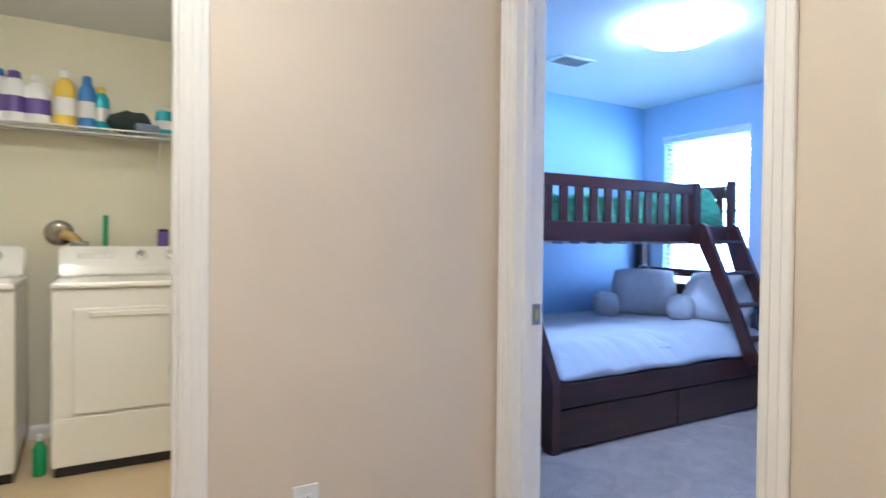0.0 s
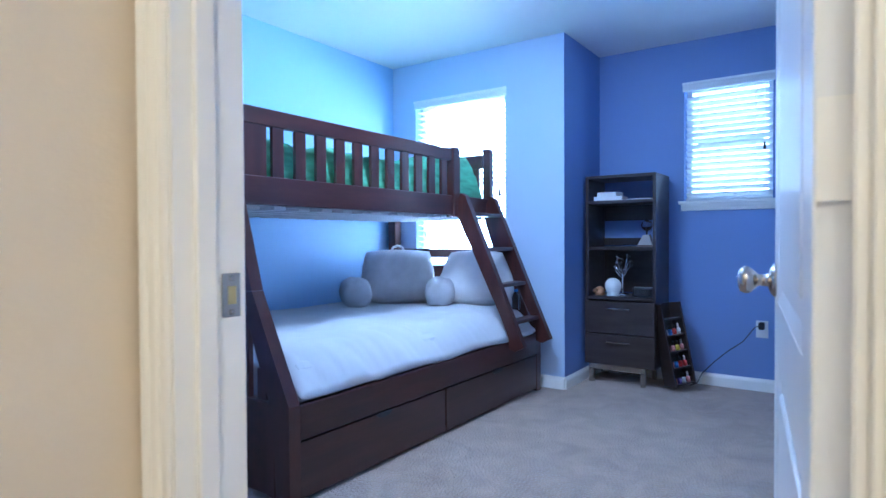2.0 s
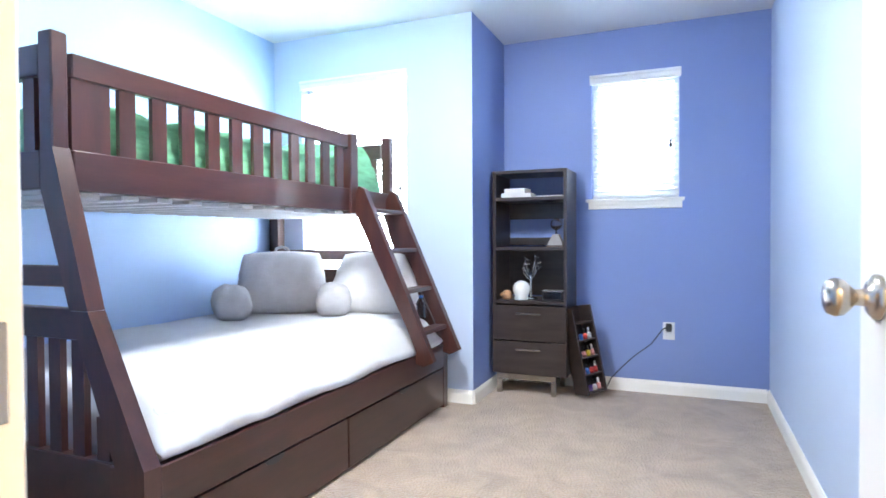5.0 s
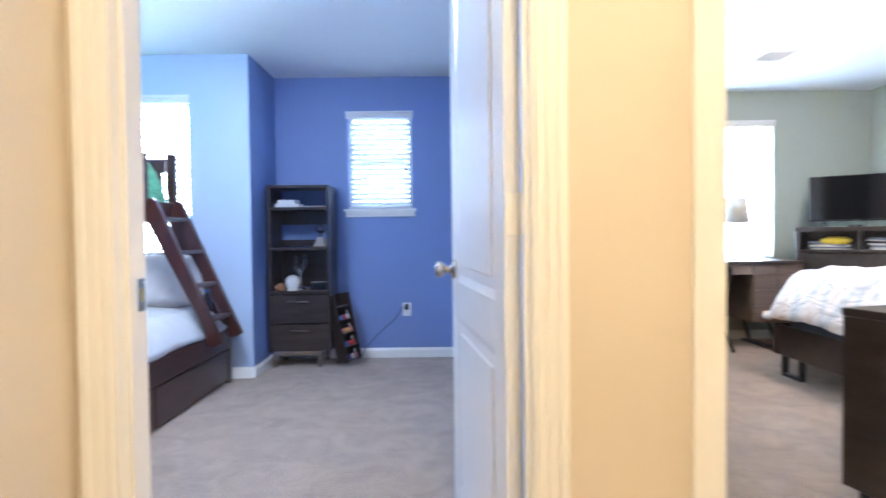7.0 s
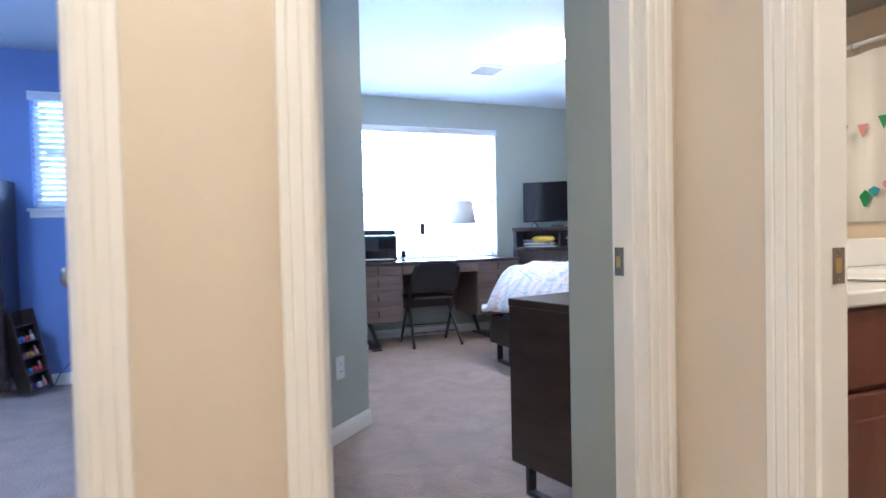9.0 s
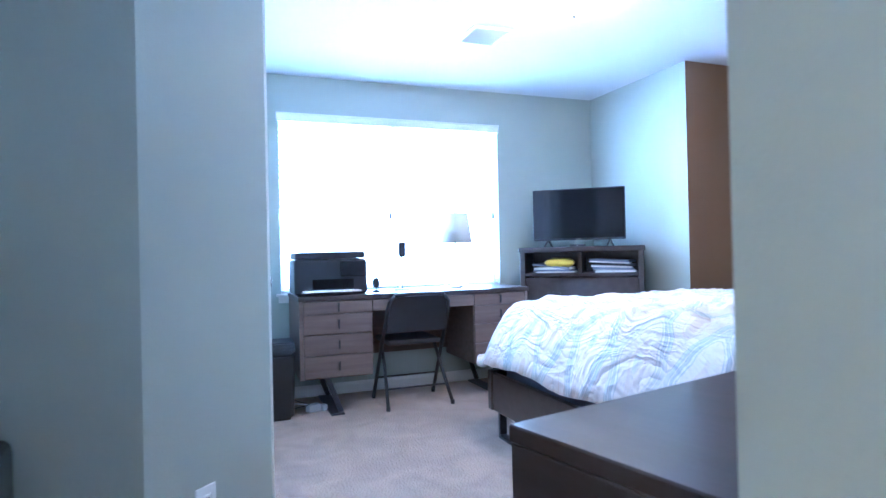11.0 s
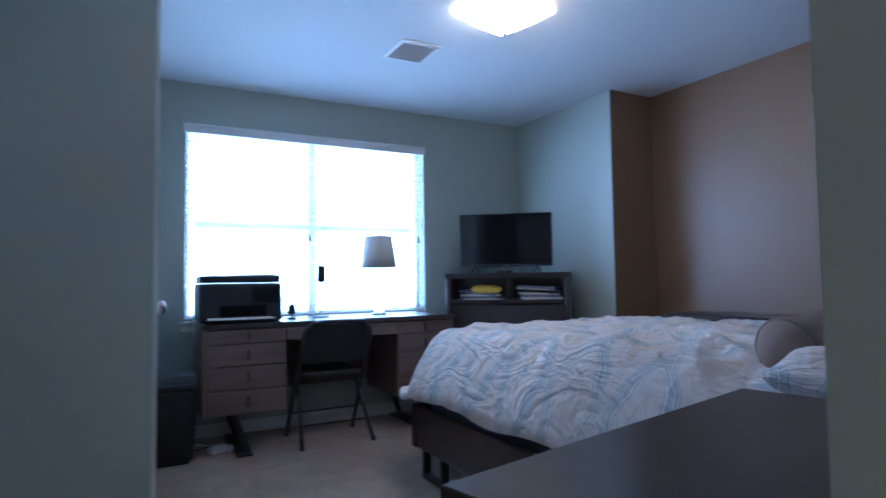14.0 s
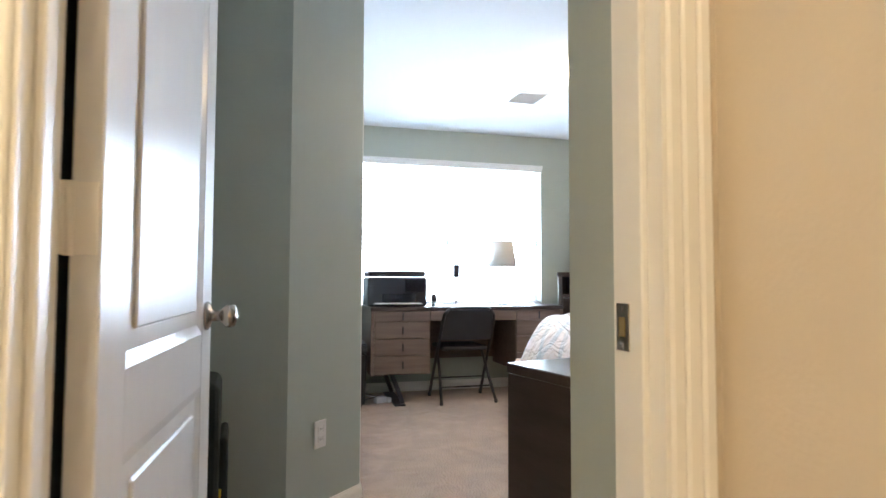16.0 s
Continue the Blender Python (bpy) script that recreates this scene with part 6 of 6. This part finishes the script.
def bottle(name, label, x, y, r, h, body, cap, capr=0.5, flat=1.0):
    root = thing(name, label, "bottle", (x, y, 1.8052))
    bm = lathe(B(), [(0.0, 0.0), (r * 0.94, 0.0), (r, 0.012), (r, h * 0.62), (r * 0.9, h * 0.74), (r * capr, h * 0.84), (r * capr * 0.9, h * 0.86), (0.0, h * 0.86)], 20)
    for v in bm.verts:
        v.co.y *= flat
    part("body", bm, body, root)
    part("cap", lathe(B(), [(0.0, h * 0.86), (r * capr, h * 0.86), (r * capr * 0.92, h * 0.98), (r * capr * 0.7, h), (0.0, h)], 16), cap, root)
    lb = lathe(B(), [(r * 1.01, h * 0.2), (r * 1.012, h * 0.21), (r * 1.012, h * 0.5), (r * 1.01, h * 0.51)], 20)
    for v in lb.verts:
        v.co.y *= flat
    part("paper_label", lb, M_PAPER if body is not M_WHITE else M_PURPLEB, root, "printed paper label")


for _a in (("detergent_bottle", "white and blue detergent bottle", -0.46, 4.45, 0.07, 0.29, M_WHITE, M_BLUEB, 0.5, 0.7), ("detergent_bottle", "white detergent bottle with a purple label", -0.385, 4.42, 0.055, 0.28, M_WHITE, M_PURPLEB, 0.6, 0.8),
           ("bleach_jug", "plain white plastic jug", -0.285, 4.43, 0.065, 0.27, M_WHITE, M_WHITE, 0.4, 0.8), ("cleaner_bottle", "yellow cleaner bottle with a white cap", -0.155, 4.42, 0.055, 0.32, M_YELLOW, M_WHITE, 0.45, 0.7),
           ("cleaner_bottle", "blue cleaner bottle with a blue cap", -0.05, 4.42, 0.045, 0.30, M_BLUEB, M_BLUEB, 0.55, 0.8), ("cleaner_bottle", "teal cleaner bottle with a yellow cap", 0.02, 4.43, 0.042, 0.25, M_TEALB, M_YELLOW, 0.6, 0.8),
           ("spray_bottle", "teal and white plastic jar", 0.345, 4.42, 0.05, 0.17, M_TEALB, M_WHITE, 0.9, 0.9)):
    bottle(*_a)
_bm = B()
cushion(_bm, 0.24, 0.2, 0.12, 16, 9, 0.7)
for _v in _bm.verts:
    _v.co.z = max(0.0, _v.co.z + 0.02 * noise.noise(_v.co * 14))
single("crumpled_cloth", _bm, M_DARKCLOTH, "crumpled dark green cloth on the wire shelf", "cloth", (0.16, 4.44, 1.8052))
single("cloth_packet", box(B(), -0.065, -0.05, 0.0, 0.065, 0.05, 0.05, 0.012, 3), M_BLUEGREY, "grey and white soft packet", "packet", (0.245, 4.38, 1.8052), 12)

_b = thing("dryer_hose", "grey dryer duct hose rising to a wall flange", "hose", (-0.17, 4.60, 0))
part("flange", lathe(B(), [(0.0, 0.02), (0.075, 0.02), (0.075, 0.0), (0.06, -0.012), (0.045, -0.02), (0.0, -0.02)], 28, (-0.02, 0.0, 1.21), 'y'), M_STEEL, _b)
_pts, _rs = [], []
for _k in range(30):
    _f = _k / 29
    _pts.append((0.10 - 0.02 * _f, -0.035, 0.80 + 0.36 * _f))
    _rs.append(0.046 + (0.005 if _k % 2 else 0.0))
part("duct", tube(B(), _pts, _rs, 18), surface("grey_foil", (0.45, 0.44, 0.42), 0.35, 0.1, 20, 90, 0.2, 0.001, metal=0.6), _b)
part("elbow", tube(B(), [(0.08, -0.035, 1.15), (0.04, -0.03, 1.19), (-0.01, -0.03, 1.205)], 0.03, 14), M_BRASS, _b)
single("broom_handle", tube(B(), [(0.02, 4.57, 0.0), (0.045, 4.60, 1.32)], 0.013, 10), M_GREENB, "green broom handle leaning behind the dryer", "broom")
_b = thing("floor_bottle", "green plastic bottle standing between laundry machines", "bottle", (-0.245, 3.99, 0.0052))
part("body", lathe(B(), [(0.0, 0.0), (0.028, 0.0), (0.03, 0.01), (0.03, 0.13), (0.012, 0.17), (0.0, 0.17)], 14), M_GREENB, _b)
part("cap", lathe(B(), [(0.0, 0.17), (0.014, 0.17), (0.013, 0.20), (0.0, 0.20)], 12), M_WHITE, _b, "white cap")
_b = thing("shelf_tin", "dark tin standing on the dryer console", "tin", (0.345, 4.48, 1.1355))
part("body", box(B(), -0.03, -0.025, 0.0, 0.03, 0.025, 0.09, 0.006, 2), M_PURPLEB, _b)
part("lid", box(B(), -0.028, -0.023, 0.0905, 0.028, 0.023, 0.105, 0.004), M_BLACK, _b)

# ---- bathroom ----
def vanity():
    root = thing("vanity_cabinet", "red-brown wooden vanity cabinet with drawers", "vanity", (0, 0, 0))
    x0, x1, y0, y1 = 0.99, 1.488, -1.55, -0.13
    part("body", box(B(), x0 + 0.02, y0, 0.10, x1, y1, 0.855), M_VANITY, root)
    part("toe_kick", box(B(), x0 + 0.08, y0 + 0.01, 0.005, x1, y1 - 0.01, 0.099), M_ESPRESSO, root)
    for a, b in ((y1 - 0.45, y1 - 0.01), (y1 - 0.97, y1 - 0.46), (y0 + 0.01, y1 - 0.98)):
        part("drawer", box(B(), x0, a, 0.66, x0 + 0.02, b, 0.845, 0.006, 2), M_VANITY, root)
        dr = part("door", box(B(), x0, a, 0.115, x0 + 0.02, b, 0.645, 0.006, 2), M_VANITY, root)
        part("door_panel", box(B(), x0 - 0.004, a + 0.06, 0.175, x0 + 0.002, b - 0.06, 0.585, 0.004), M_VANITY, dr)


vanity()
_b = thing("countertop", "cream cultured-marble vanity top with a basin", "countertop", (0, 0, 0))
part("slab", box(B(), 0.972, -1.565, 0.857, 1.488, -0.124, 0.897, 0.008, 3), M_CERAMIC, _b)
part("backsplash", box(B(), 1.468, -1.565, 0.898, 1.488, -0.124, 1.0, 0.005, 2), M_CERAMIC, _b)
part("basin_rim", lathe(B(), [(0.19, 0.898), (0.20, 0.903), (0.185, 0.906), (0.165, 0.900), (0.10, 0.8985), (0.0, 0.898)], 32, (1.21, -0.75, 0)), M_CERAMIC, _b)
_b = thing("faucet", "chrome faucet with two levers on the vanity", "faucet", (1.40, -0.72, 0.898))
part("base", box(B(), -0.025, -0.08, 0.0, 0.025, 0.08, 0.018, 0.006, 2), M_CHROME, _b)
part("spout", tube(B(), [(0, 0, 0.015), (-0.005, 0, 0.07), (-0.04, 0, 0.105), (-0.09, 0, 0.105), (-0.12, 0, 0.085)], [0.014, 0.013, 0.012, 0.011, 0.010], 12), M_CHROME, _b)
for _y in (-0.06, 0.06):
    part("lever", tube(B(), [(0, _y, 0.015), (0, _y, 0.05), (-0.01, _y * 1.9, 0.065)], [0.011, 0.010, 0.006], 10), M_CHROME, _b)
single("wall_mirror", box(B(), 1.478, -1.55, 1.06, 1.4895, -0.13, 2.05), M_MIRROR, "large frameless bathroom mirror over the vanity", "mirror")


def shower_curtain():
    root = thing("shower_curtain", "white shower curtain printed with bright plain shapes", "curtain", (0.3, -2.15, 0))
    bm = B()
    n = 110
    lo, hi = [], []
    for k in range(n + 1):
        x = -1.18 + 2.34 * k / n
        y = 0.022 * math.sin(k * 0.62) + 0.008 * math.sin(k * 0.23)
        lo.append(bm.verts.new((x, y * 1.2, 0.18)))
        hi.append(bm.verts.new((x, y * 0.7, 1.95)))
    for k in range(n):
        bm.faces.new((lo[k], lo[k + 1], hi[k + 1], hi[k])).smooth = True
    cl = part("cloth", bm, M_CURTAIN, root)
    so = cl.modifiers.new("thick", 'SOLIDIFY')
    so.thickness = 0.003
    rnd = random.Random(21)
    cols = [M_RED, M_YELLOW, M_BLUEB, M_TEALB, M_PINK, M_GREENB]

    def spot(poly, mat):
        b2 = B()
        prism(b2, poly, 0, 0.003, Matrix(((1, 0, 0, 0), (0, 0, 1, 0.032), (0, 1, 0, 0), (0, 0, 0, 1))))
        bmesh.ops.recalc_face_normals(b2, faces=b2.faces)
        part("printed_shape", b2, mat, root)
    # bunting of small triangles
    for k in range(22):
        x = -1.1 + k * 0.102
        z = 1.62 - 0.05 * math.sin(k * 0.9)
        spot([(x, z), (x + 0.055, z), (x + 0.028, z - 0.07)], cols[k % 6])
    for k in range(64):
        cx, cz, r = rnd.uniform(-1.12, 1.12), rnd.uniform(0.35, 1.46), rnd.uniform(0.03, 0.075)
        kind = k % 3
        m = cols[rnd.randrange(6)]
        if kind == 0:
            spot([(cx + r * math.cos(a) * (1 + 0.18 * math.sin(5 * a)), cz + r * math.sin(a) * (1 + 0.18 * math.sin(5 * a))) for a in [2 * math.pi * i / 20 for i in range(20)]], m)
        elif kind == 1:
            spot([(cx + r * 1.3 * math.cos(a), cz + r * 0.6 * math.sin(a)) for a in [math.pi * i / 10 for i in range(11)]], m)
        else:
            spot([(cx - 0.006, cz - r), (cx + 0.006, cz - r), (cx + 0.03, cz), (cx, cz + r * 0.6), (cx - 0.03, cz)], m)
    rod = thing("curtain_rod", "white shower curtain rod with rings", "rod", (0.3, -2.15, 2.0))
    part("rod", tube(B(), [(-1.2, 0, 0), (1.188, 0, 0)], 0.013, 12), M_WHITE, rod)
    for k in range(12):
        c = Vector((-1.1 + k * 0.2, 0, -0.012))
        part("ring", tube(B(), [c + Vector((0, 0.026 * math.cos(a), 0.03 * math.sin(a))) for a in [2 * math.pi * i / 16 for i in range(17)]], 0.0025, 6, False), M_CHROME, rod)


shower_curtain()
single("bathtub", box(B(), -0.89, -2.94, 0.0052, 1.48, -2.22, 0.48, 0.04, 3), M_CERAMIC, "white bathtub behind the shower curtain", "bathtub")
